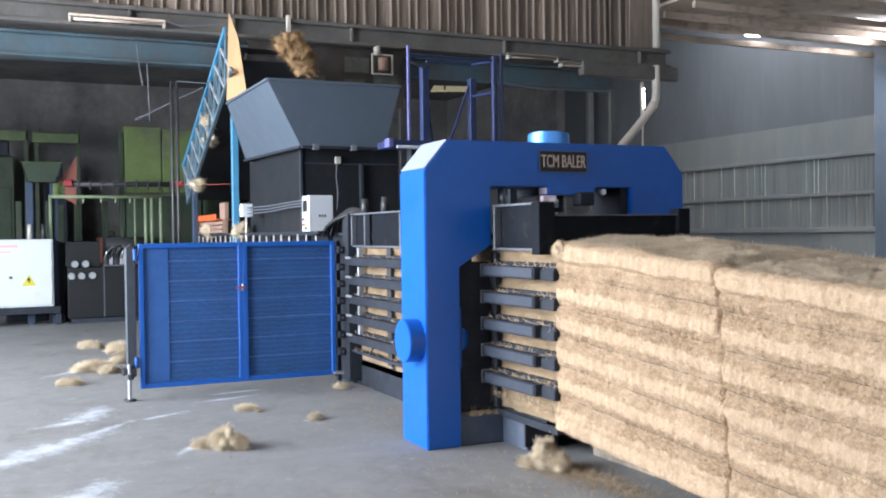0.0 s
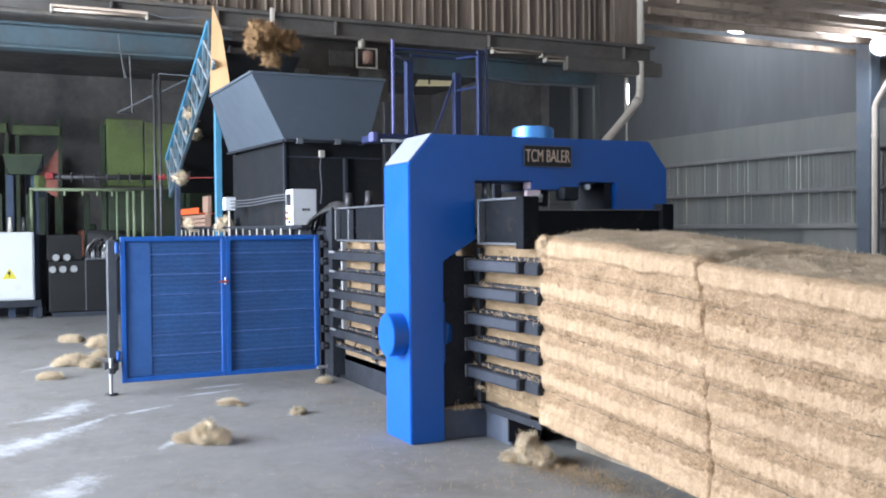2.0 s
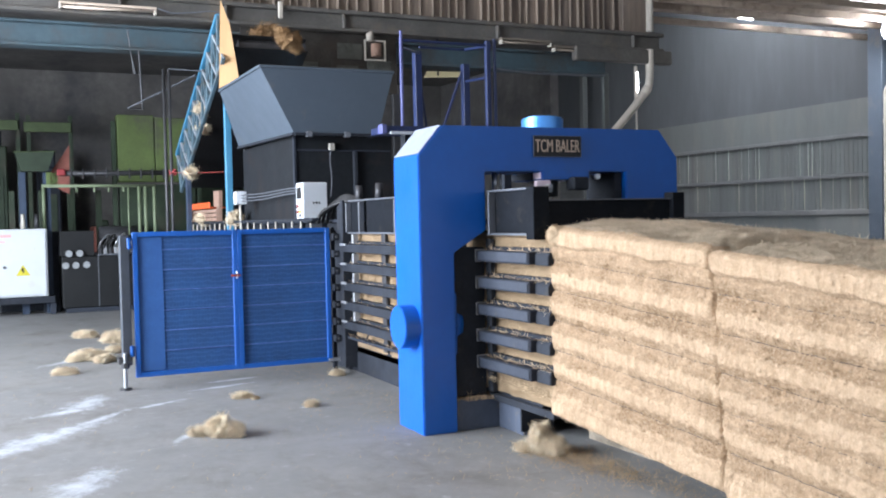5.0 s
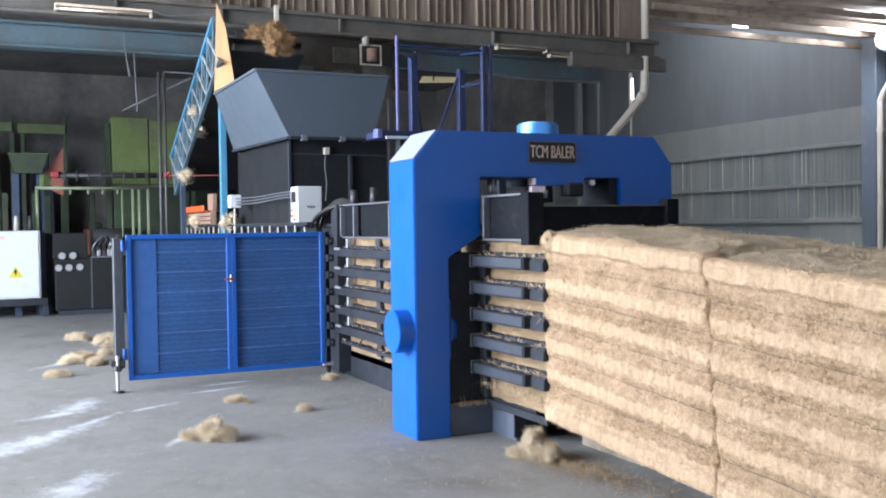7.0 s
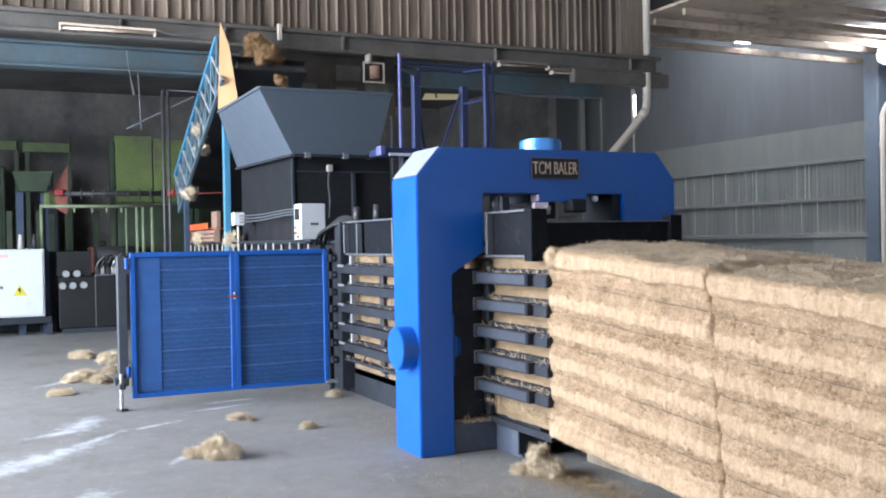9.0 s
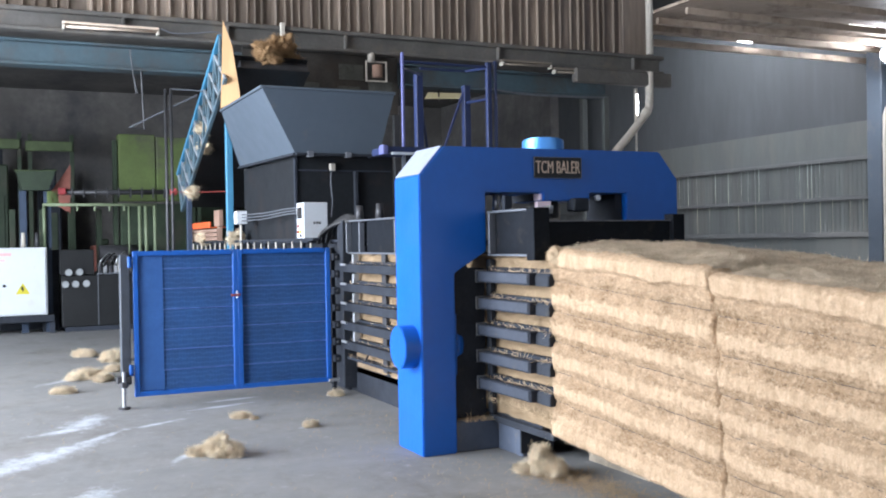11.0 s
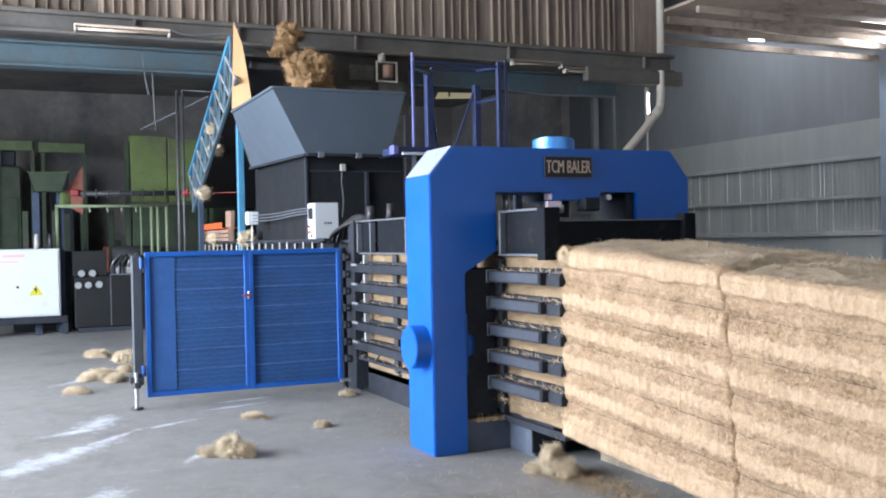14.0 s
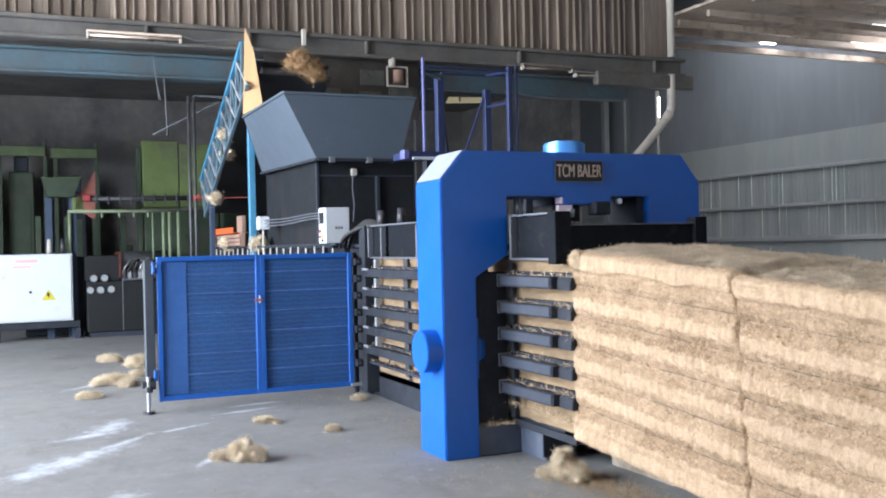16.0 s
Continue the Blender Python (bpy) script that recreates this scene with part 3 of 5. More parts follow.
        part("rail_end", prism([(0.5, z - 0.045), (0.56, z - 0.045), (0.56, z + 0.045), (0.515, z + 0.04), (0.5, z + 0.015)], 0.70, 0.872, 0.004), BLACK, r)
        part("rail_top", box(-0.04, 0.86, 0.54, 0.59, z + 0.02, z + 0.065, 0.004), BLACK, r)
        part("rail_face", box(0.0, 0.69, 0.447, 0.455, z - 0.028, z + 0.034, 0.002), RAILFACE, r)
        part("rail_lip", box(-0.055, -0.045, 0.45, 0.545, z - 0.045, z + 0.048, 0.002), PALESTEEL, r)
    for z in zs:
        r = part("rail", box(-3.0, -0.46, 0.46, 0.54, z - 0.035, z + 0.045, 0.006), BLACK, b)
        part("rail_top", box(-3.0, -0.46, 0.54, 0.59, z + 0.045, z + 0.072, 0.003), BLACK, r)
        part("rail_lip", box(-3.0, -2.86, 0.44, 0.46, z + 0.03, z + 0.05, 0.002), PALESTEEL, r)
        part("bracket", box(-2.82, -2.78, 0.50, 0.56, z + 0.05, z + 0.14, 0.003), PALESTEEL, r)
        part("rail_far", box(-3.0, 0.885, 1.68, 1.76, z - 0.04, z + 0.04, 0.006), BLACK, b)
    for x in (-2.14, -1.2):
        part("upright", box(x, x + 0.09, 0.545, 0.575, 0.3, 1.40, 0.004), DARKSTEEL, b)
    # upper side panels with stiffeners
    for x0, x1 in ((-3.0, -2.65), (-2.53, -0.46), (0.03, 0.62)):
        part("side_panel", box(x0, x1, 0.555, 0.575, 1.39, 1.70, 0.003), PANEL, b)
    for x in (-2.97, -2.6, -1.7, -0.8, 0.07):
        part("stiffener", box(x - 0.012, x + 0.012, 0.50, 0.553, 1.40, 1.69, 0.003), PALESLATE, b)
    part("top_flange", box(-3.0, -0.46, 0.525, 0.6, 1.70, 1.715, 0.002), PALESLATE, b)
    part("top_flange", box(0.0, 0.66, 0.525, 0.6, 1.69, 1.705, 0.002), PALESLATE, b)
    part("low_flange", box(-3.0, -0.46, 0.525, 0.6, 1.385, 1.40, 0.002), PALESLATE, b)
    part("low_flange", box(0.0, 0.66, 0.525, 0.6, 1.385, 1.40, 0.002), PALESLATE, b)
    part("corner_post", box(0.60, 0.70, 0.50, 0.62, 1.36, 1.705, 0.004), PANEL, b)
    part("corner_post", box(0.60, 0.70, 1.62, 1.72, 1.38, 1.66, 0.004), PANEL, b)
    part("exit_plate", box(0.64, 0.66, 0.62, 1.62, 1.36, 1.612, 0.003), PANEL, b)
    part("exit_lip", box(0.63, 0.68, 0.62, 1.62, 1.612, 1.62, 0.002), PALESLATE, b)
    part("platen", box(-3.0, 0.6, 0.6, 1.62, 1.46, 1.5, 0.0), BLACK, b)
    part("exit_ramp", prism([(0.95, 0), (1.48, 0), (1.48, 0.2), (0.95, 0.2)], 0.62, 1.3), DUSTTOP, b, "dust-covered exit ramp")
    part("liner", box(-0.06, 0.01, 0.54, 0.58, 0.26, 1.36, 0.004), BLACK, b)
    # rear skirt and floor pan
    part("floor_lip", box(-0.05, 0.82, 0.55, 0.57, 0.2, 0.25, 0.004), BLACK, b)
    part("floor_pan", box(-3.0, 0.6, 0.6, 1.66, 0.2, 0.26, 0.004), BLACK, b)
    part("skirt", box(-3.3, -0.45, 0.60, 0.66, 0.0, 0.36, 0.006), BLACK, b)
    part("skirt_ledge", box(-3.0, -0.45, 0.5, 0.6, 0.34, 0.365, 0.003), SLATE, b)
    for x in (-2.5, -1.6):
        part("gusset", plate([(x, 0.5, 0.36), (x, 0.6, 0.52), (x + 0.02, 0.6, 0.52), (x + 0.02, 0.5, 0.36)], 0.01), BLACK, b)
    part("back_frame", box(-3.16, -3.0, 0.47, 0.62, 0.05, 1.72, 0.006), BLACK, b)
    # press body and feed chute
    body = part("press_body", box(-11.0, -3.16, 0.56, 1.66, 0.0, 1.5, 0.01), BLACK, b)
    part("body_flange", box(-11.0, -3.2, 0.50, 1.72, 1.5, 1.53, 0.003), SLATE, body)
    for i in range(9):
        part("body_rib", box(-10.2 + 0.8 * i, -10.14 + 0.8 * i, 0.50, 0.56, 0.02, 1.5, 0.003), BLACK, body)
    chute = part("feed_chute", box(-7.2, -4.68, 0.5, 0.53, 1.53, 2.52, 0.0), CHUTE, b, "dusty black feed chute")
    for x0, x1, y0, y1 in ((-7.2, -4.68, 1.67, 1.7), (-7.2, -7.17, 0.53, 1.67), (-4.71, -4.68, 0.53, 1.67)):
        part("chute_wall", box(x0, x1, y0, y1, 1.53, 2.52, 0.0), CHUTE, chute)
    part("chute_edge", box(-4.70, -4.66, 0.48, 0.51, 1.53, 2.5, 0.002), SLATE, chute)
    part("chute_seam", box(-4.68, -4.665, 0.53, 1.68, 2.33, 2.35, 0.002), SLATE, chute)
    part("chute_rib", box(-4.68, -4.62, 1.2, 1.24, 1.53, 2.33, 0.003), BLACK, chute)
    part("cable", hose([(-4.64, 0.92, 2.36), (-4.62, 0.9, 2.2), (-4.63, 0.92, 2.0), (-4.62, 0.9, 1.8)], 0.006), PALESLATE, chute)
    part("cable_box", box(-4.68, -4.62, 0.9, 0.96, 2.34, 2.42, 0.004), PIPE, chute)
    hopper(b)
    # comb of short rods along the top edge of the press body
    for i in range(20):
        x = -3.5 - 0.34 * i
        part("top_bolt", rod((x, 0.3, 1.42), (x, 0.3, 1.50 + 0.02 * (i % 3)), 0.01, seg=8), PIPE, b)
    part("bolt_rail", box(-10.4, -3.3, 0.24, 0.5, 1.36, 1.42, 0.004), BLACK, b)
    part("bolt_rail_top", box(-10.4, -3.3, 0.26, 0.34, 1.52, 1.55, 0.004), BLACK, b)
    # lifting eyes on the top
    for x in (-2.9, -2.35):
        part("top_lug", rod((x, 0.62, 1.70), (x, 0.62, 1.86), 0.045, seg=10, r2=0.035), DARKSTEEL, b, smooth=True)
    # hoses
    for k in range(4):
        d = 0.05 * k
        part("hose", hose([(-3.45, 0.36 + d, 1.50), (-3.35, 0.38 + d, 1.60 + d * 0.6), (-3.1, 0.46 + d * 0.6, 1.69 + d * 0.5), (-2.85, 0.62, 1.72)], 0.02), RUBBER, b, smooth=True)
    return b


def frame_yz(y0, y1, z0, z1, w, x0, x1):
    bm = box(x0, x1, y0, y1, z0, z0 + w, 0)
    box(x0, x1, y0, y1, z1 - w, z1, 0, bm)
    box(x0, x1, y0, y0 + w, z0 + w, z1 - w, 0, bm)
    box(x0, x1, y1 - w, y1, z0 + w, z1 - w, 0, bm)
    return bm


def hopper(b):
    lo = [(-4.40, 0.42, 2.5), (-4.40, 1.42, 2.5), (-7.1, 1.42, 2.55), (-7.1, 0.42, 2.55)]
    hi = [(-4.23, 0.0, 3.21), (-4.23, 1.56, 3.21), (-6.29, 1.56, 3.21), (-6.29, 0.0, 3.21)]
    h = part("hopper", plate([lo[0], lo[1], hi[1], hi[0]], 0.012), GREY, b, "grey flared sheet-steel hopper")
    part("hopper_side", plate([lo[3], lo[0], hi[0], hi[3]], 0.012), GREY, h)
    part("hopper_side", plate([lo[1], lo[2], hi[2], hi[1]], 0.012), GREY, h)
    part("hopper_back", plate([lo[2], lo[3], hi[3], hi[2]], 0.012), GREY, h)
    for i in range(4):
        part("hopper_rim", bar(hi[i], hi[(i + 1) % 4], 0.03, 0.03), GREY, h)
    bm = bmesh.new()
    for i in range(4):
        bar(lo[i], lo[(i + 1) % 4], 0.06, 0.03, bm)
    part("hopper_collar", bm, BLACK, h)
    for y in (0.55, 1.0):
        part("hopper_tab", box(-4.42, -4.36, y, y + 0.07, 2.47, 2.53, 0.003), PALESLATE, h)


SILL = mat("scuffed_slate_blue_paint", (0.075, 0.092, 0.13), 0.55, vary=0.2, scale=5, bump=0.08, dirt=(0.16, 0.14, 0.11), dirt_amount=0.2, dirt_scale=6)
DUSTTOP = mat("settled_fibre_dust", (0.30, 0.25, 0.19), 0.95, vary=0.3, scale=14, bump=0.5, bscale=120)
CYAN = mat("light_blue_enamel", (0.10, 0.33, 0.75), 0.3, metal=0.4, vary=0.08, scale=3)
GATEPALE = mat("rubbed_gate_wire", (0.08, 0.15, 0.42), 0.5, vary=0.3, scale=10)
POSTGREY = mat("worn_grey_post", (0.045, 0.053, 0.068), 0.55, vary=0.2, scale=5)
# whitened blue that stands in for sky light on the slanted corner
SKYSHEEN = mat("sky_sheen_on_blue", (0.27, 0.3, 0.38), 0.7, vary=0.1, scale=6)
PALE = mat("pink_white_label", (0.75, 0.62, 0.7), 0.5, vary=0.05)
PALESTEEL = mat("worn_bright_steel", (0.42, 0.43, 0.45), 0.45, metal=0.5, vary=0.2, scale=9)
PALESLATE = mat("worn_slate_edge", (0.12, 0.13, 0.15), 0.5, vary=0.2, scale=9)
CHUTE = mat("dusty_black_sheet", (0.014, 0.016, 0.019), 0.75, spec=0.2, vary=0.3, scale=2, dirt=(0.035, 0.026, 0.024), dirt_amount=0.3, dirt_scale=1.5)


# ---- bales ----
BALE_H = 1.19
WIRES = (0.98, 0.79, 0.60, 0.41, 0.22)


def layered_coir():
    """Pressed fibre: pale folded layers and brown combed ones in courses, flecked and fluted."""
    m = bpy.data.materials.new("layered_coir_fibre")
    m.use_nodes = True
    N, L = m.node_tree.nodes, m.node_tree.links
    b = N["Principled BSDF"]
    b.inputs["Roughness"].default_value, b.inputs["Specular IOR Level"].default_value = 0.95, 0.08
    tc = N.new("ShaderNodeTexCoord")

    def nz(stretch, scale, detail=6.0, rgh=0.65):
        mp = N.new("ShaderNodeMapping")
        mp.inputs["Scale"].default_value = stretch
        L.new(tc.outputs["Object"], mp.inputs[0])
        n = N.new("ShaderNodeTexNoise")
        n.inputs["Scale"].default_value, n.inputs["Detail"].default_value, n.inputs["Roughness"].default_value = scale, detail, rgh
        L.new(mp.outputs[0], n.inputs["Vector"])
        return n.outputs["Fac"]

    def math_(op, a, c, d=None):
        x = N.new("ShaderNodeMath")
        x.operation = op
        for k, v in enumerate((a, c, d)):
            if v is None:
                continue
            if isinstance(v, (int, float)):
                x.inputs[k].default_value = v
            else:
                L.new(v, x.inputs[k])
        return x.outputs[0]

    def mix(fac, a, c, mode="MIX"):
        x = N.new("ShaderNodeMix")
        x.data_type, x.blend_type = "RGBA", mode
        for sock, v in ((0, fac), (6, a), (7, c)):
            if isinstance(v, (int, float)):
                x.inputs[sock].default_value = v
            elif isinstance(v, tuple):
                x.inputs[sock].default_value = (*v, 1)
            else:
                L.new(v, x.inputs[sock])
        return x.outputs[2]

    def span(fac, lo, hi, a=0.0, c=1.0):
        x = N.new("ShaderNodeMapRange")
        L.new(fac, x.inputs[0])
        for k, v in enumerate((lo, hi, a, c)):
            x.inputs[k + 1].default_value = v
        return x.outputs[0]

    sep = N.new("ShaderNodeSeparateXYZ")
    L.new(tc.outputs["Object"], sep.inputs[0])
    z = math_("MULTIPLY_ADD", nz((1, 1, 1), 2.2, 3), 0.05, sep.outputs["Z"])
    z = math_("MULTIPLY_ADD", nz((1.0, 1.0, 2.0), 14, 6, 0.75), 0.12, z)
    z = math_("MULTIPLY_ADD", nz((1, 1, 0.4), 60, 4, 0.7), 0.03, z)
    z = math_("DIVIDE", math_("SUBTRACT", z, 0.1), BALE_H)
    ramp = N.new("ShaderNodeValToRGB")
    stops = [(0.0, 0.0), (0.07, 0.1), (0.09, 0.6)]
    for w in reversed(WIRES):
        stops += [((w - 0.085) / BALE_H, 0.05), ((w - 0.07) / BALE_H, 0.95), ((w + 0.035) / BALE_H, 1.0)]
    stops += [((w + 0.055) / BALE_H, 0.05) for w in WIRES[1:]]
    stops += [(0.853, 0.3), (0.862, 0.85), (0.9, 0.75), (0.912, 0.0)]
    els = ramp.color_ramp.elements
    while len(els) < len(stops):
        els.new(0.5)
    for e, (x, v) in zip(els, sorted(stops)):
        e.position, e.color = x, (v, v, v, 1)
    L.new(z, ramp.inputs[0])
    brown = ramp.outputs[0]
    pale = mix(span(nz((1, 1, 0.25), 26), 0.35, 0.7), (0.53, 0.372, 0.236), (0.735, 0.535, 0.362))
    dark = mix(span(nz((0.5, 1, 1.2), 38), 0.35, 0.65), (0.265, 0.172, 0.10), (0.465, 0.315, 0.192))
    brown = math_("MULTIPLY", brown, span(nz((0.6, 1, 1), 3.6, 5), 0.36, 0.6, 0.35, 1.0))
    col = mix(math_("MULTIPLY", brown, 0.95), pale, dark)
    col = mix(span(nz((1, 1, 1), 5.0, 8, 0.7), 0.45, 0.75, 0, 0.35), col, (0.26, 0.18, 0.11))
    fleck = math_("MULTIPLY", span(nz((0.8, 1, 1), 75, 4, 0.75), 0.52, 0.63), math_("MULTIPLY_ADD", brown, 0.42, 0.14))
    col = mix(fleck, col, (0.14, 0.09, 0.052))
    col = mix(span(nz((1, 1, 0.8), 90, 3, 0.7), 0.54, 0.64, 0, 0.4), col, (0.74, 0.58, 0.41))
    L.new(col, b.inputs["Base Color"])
    bp = N.new("ShaderNodeBump")
    bp.inputs["Strength"].default_value, bp.inputs["Distance"].default_value = 1.0, 0.02
    L.new(math_("ADD", nz((1, 1, 1), 70, 6, 0.75), math_("MULTIPLY", nz((1, 1, 0.2), 45, 4), 0.6)), bp.inputs["Height"])
    L.new(bp.outputs[0], b.inputs["Normal"])
    return m


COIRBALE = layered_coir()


def bale_body(L, W, at, tilt, seed, lean0, lean1):
    """A wire-tied block of pressed fibre: folded lips above and below, courses between, hairy skin."""
    H = BALE_H
    bale = thing("coir_bale", "tall wire-tied pressed bale of pale coir fibre", "bale", "row of pressed bales", at=at)
    bale.rotation_euler = (0, radians(tilt), 0)
    bm = bmesh.new()
    rng = random.Random(seed)
    nx, nz, ny = int(L / 0.008), 150, 34

    def n3(x, y, z):
        return noise.noise(Vector((x + seed * 5.1, y + seed * 2.7, z)))

    def side(x, z):
        w = z + 0.018 * n3(x * 2.2, 0, z * 2.2) + 0.012 * n3(x * 9, 3, z * 9)
        lip = 1 / (1 + math.exp(-(w - 1.075) / 0.005))
        foot = 1 / (1 + math.exp((w - 0.092) / 0.006))
        comb = max(math.exp(-((w - c + 0.012) / 0.042) ** 2) for c in WIRES)
        cut = max(math.exp(-((z - c) / 0.007) ** 2) for c in WIRES)
        out = 0.016 * (1 - comb) + 0.02 * lip + 0.012 * foot - 0.007 * cut - 0.016 * math.exp(-((w - 1.07) / 0.012) ** 2)
        flute = n3(x * 26, 7, z * 4)
        tuft = n3(x * 30, 1, z * 34) + 0.6 * n3(x * 62, 1, z * 70)
        out += 0.007 * n3(x * 3.5, 2, z * 5) + 0.007 * n3(x * 13, 2, z * 20) + (0.005 + 0.006 * comb) * tuft + 0.004 * (1 - comb) * flute
        near0, near1 = x, L - x
        for near in (near0, near1):
            out -= (0.04 + 0.045 * lip + 0.04 * n3(z * 9, 6, near)) * max(0, 1 - near / (0.034 + 0.014 * n3(z * 14, 4, 1))) ** 2
        out -= 0.05 * max(0, 1 - (H - z) / 0.035) ** 2 + 0.02 * max(0, 1 - z / 0.03) ** 2
        pit = 0.006 * n3(z * 11, 5, 0)
        return Vector((x + pit * (1 if x < L / 2 else -1), 0.02 - out, z))

    grid = [[bm.verts.new(side(L * i / nx, H * k / nz)) for k in range(nz + 1)] for i in range(nx + 1)]
    for i in range(nx):
        for k in range(nz):
            bm.faces.new((grid[i][k], grid[i + 1][k], grid[i + 1][k + 1], grid[i][k + 1]))
    front = len(bm.faces)
    top = [[grid[i][nz]] for i in range(nx + 1)]
    for i in range(nx + 1):
        x = L * i / nx
        base = grid[i][nz].co
        for j in range(1, ny + 1):
            y = W * j / ny
            q = Vector((x, y, 0))
            hump = 0.032 * math.sin(math.pi * min(1, y / W)) + 0.03 * n3(x * 2.2, y * 2.2, 9)
            chip = 0.012 * n3(x * 9, y * 14, 1) + 0.012 * abs(n3(x * 18, y * 26, 2)) + 0.006 * n3(x * 45, y * 50, 3)
            drop = 0.06 * max(0, 1 - min(x, L - x) / 0.12) ** 2
            top[i].append(bm.verts.new((x, base.y + y, base.z + hump - drop + chip)))
    for i in range(nx):
        for j in range(ny):
            f = bm.faces.new((top[i][j], top[i + 1][j], top[i + 1][j + 1], top[i][j + 1]))
            f.material_index = 1 if j > 0 else 0
    back = [bm.verts.new((L * i / nx, W, 0)) for i in range(nx + 1)]
    for i in range(nx):
        bm.faces.new((top[i][ny], top[i + 1][ny], back[i + 1], back[i]))
        bm.faces.new((grid[i][0], back[i], back[i + 1], grid[i + 1][0]))
    for i in (0, nx):
        bm.faces.new([grid[i][k] for k in range(nz + 1)] + top[i][1:] + [back[i]])

    def lean(x, z):
        return (lean0 + (lean1 - lean0) * x / L) * z / H

    for v in bm.verts:
        v.co.x -= lean(v.co.x, v.co.z)
    bm.normal_update()
    fs = list(bm.faces)
    spots = [(fs[rng.randrange(front)].calc_center_median(), Vector((0, -1, 0))) for _ in range(int(15000 * L))]
    spots2 = [(fs[front + rng.randrange(nx * ny)].calc_center_median(), Vector((0, 0, 1))) for _ in range(int(9000 * L))]
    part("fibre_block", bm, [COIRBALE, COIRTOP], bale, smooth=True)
    tagged(part("fibre_fuzz", fibres(spots, 0.02, 0.0009, rng, flat=0.45), COIRBALE, bale), kind="stuff")
    tagged(part("top_fuzz", fibres(spots2, 0.035, 0.0013, rng, flat=0.35), COIRTOP, bale), kind="stuff")
    for z in WIRES:
        # each wire shows only where it is not sunk in the fibre
        pts = []
        for k in range(60):
            x = 0.02 + (L - 0.04) * k / 59
            pts.append((x - lean(x, z), side(x, z).y - 0.002 + 0.004 * n3(x * 4, 8, z * 30), z + 0.006 * n3(x * 1.5, 12, z * 30)))
        part("wire", hose(pts, 0.0016, seg=4, steps=1), DARKSTEEL, bale)
    return bale


def bales():
    # the row leaves the chamber and sinks towards the floor
    slope = 4.0
    t = radians(slope)
    x0, z0, y0, ln = 0.835, 0.254, 0.515, 1.63
    first = bale_body(ln, 1.12, (x0, y0, z0), slope, 1, 0.083, 0.175)
    bale_body(ln, 1.12, (x0 + (ln + 0.003) * math.cos(t), y0 - 0.018, z0 - ln * math.sin(t) - 0.012), slope, 2, 0.175, 0.175)
    rng = random.Random(6)
    cr, cs = lump((0.13, 0.07, 0.085), rng, 77, 4, 500, 0.22, hair=0.03)
    cr = join(cr, cs)
    bmesh.ops.translate(cr, verts=cr.verts, vec=(0.0, 0.03, BALE_H - 0.06))
    part("corner_roll", cr, COIRROLL, first, "rounded roll of fibre at the bale's corner", smooth=True)
    # the charge still between the rails
    bm = bmesh.new()
    nx, nz = 150, 36
    g = [[bm.verts.new((-2.95 + 3.8 * i / nx, 0.59 + 0.025 * noise.noise(Vector((i * 0.17, k * 0.35, 1))) + 0.012 * noise.noise(Vector((i * 0.6, k * 1.1, 5))), 0.265 + 1.125 * k / nz))
          for k in range(nz + 1)] for i in range(nx + 1)]
    for i in range(nx):
        for k in range(nz):
            bm.faces.new((g[i][k], g[i + 1][k], g[i + 1][k + 1], g[i][k + 1]))
    bm.faces.new([g[i][nz] for i in range(nx + 1)] + [bm.verts.new((0.85, 1.6, 1.39)), bm.verts.new((-2.95, 1.6, 1.39))])
    c = thing("coir_charge", "coir fibre pressed between the chamber rails, darkened for their shade", "coir fibre")
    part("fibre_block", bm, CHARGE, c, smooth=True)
    rng = random.Random(5)
    sp = [(Vector((rng.uniform(-2.9, 0.85), 0.585, rng.uniform(0.3, 1.38))), Vector((0, -1, 0))) for _ in range(7000)]
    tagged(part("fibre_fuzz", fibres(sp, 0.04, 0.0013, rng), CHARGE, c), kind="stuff")


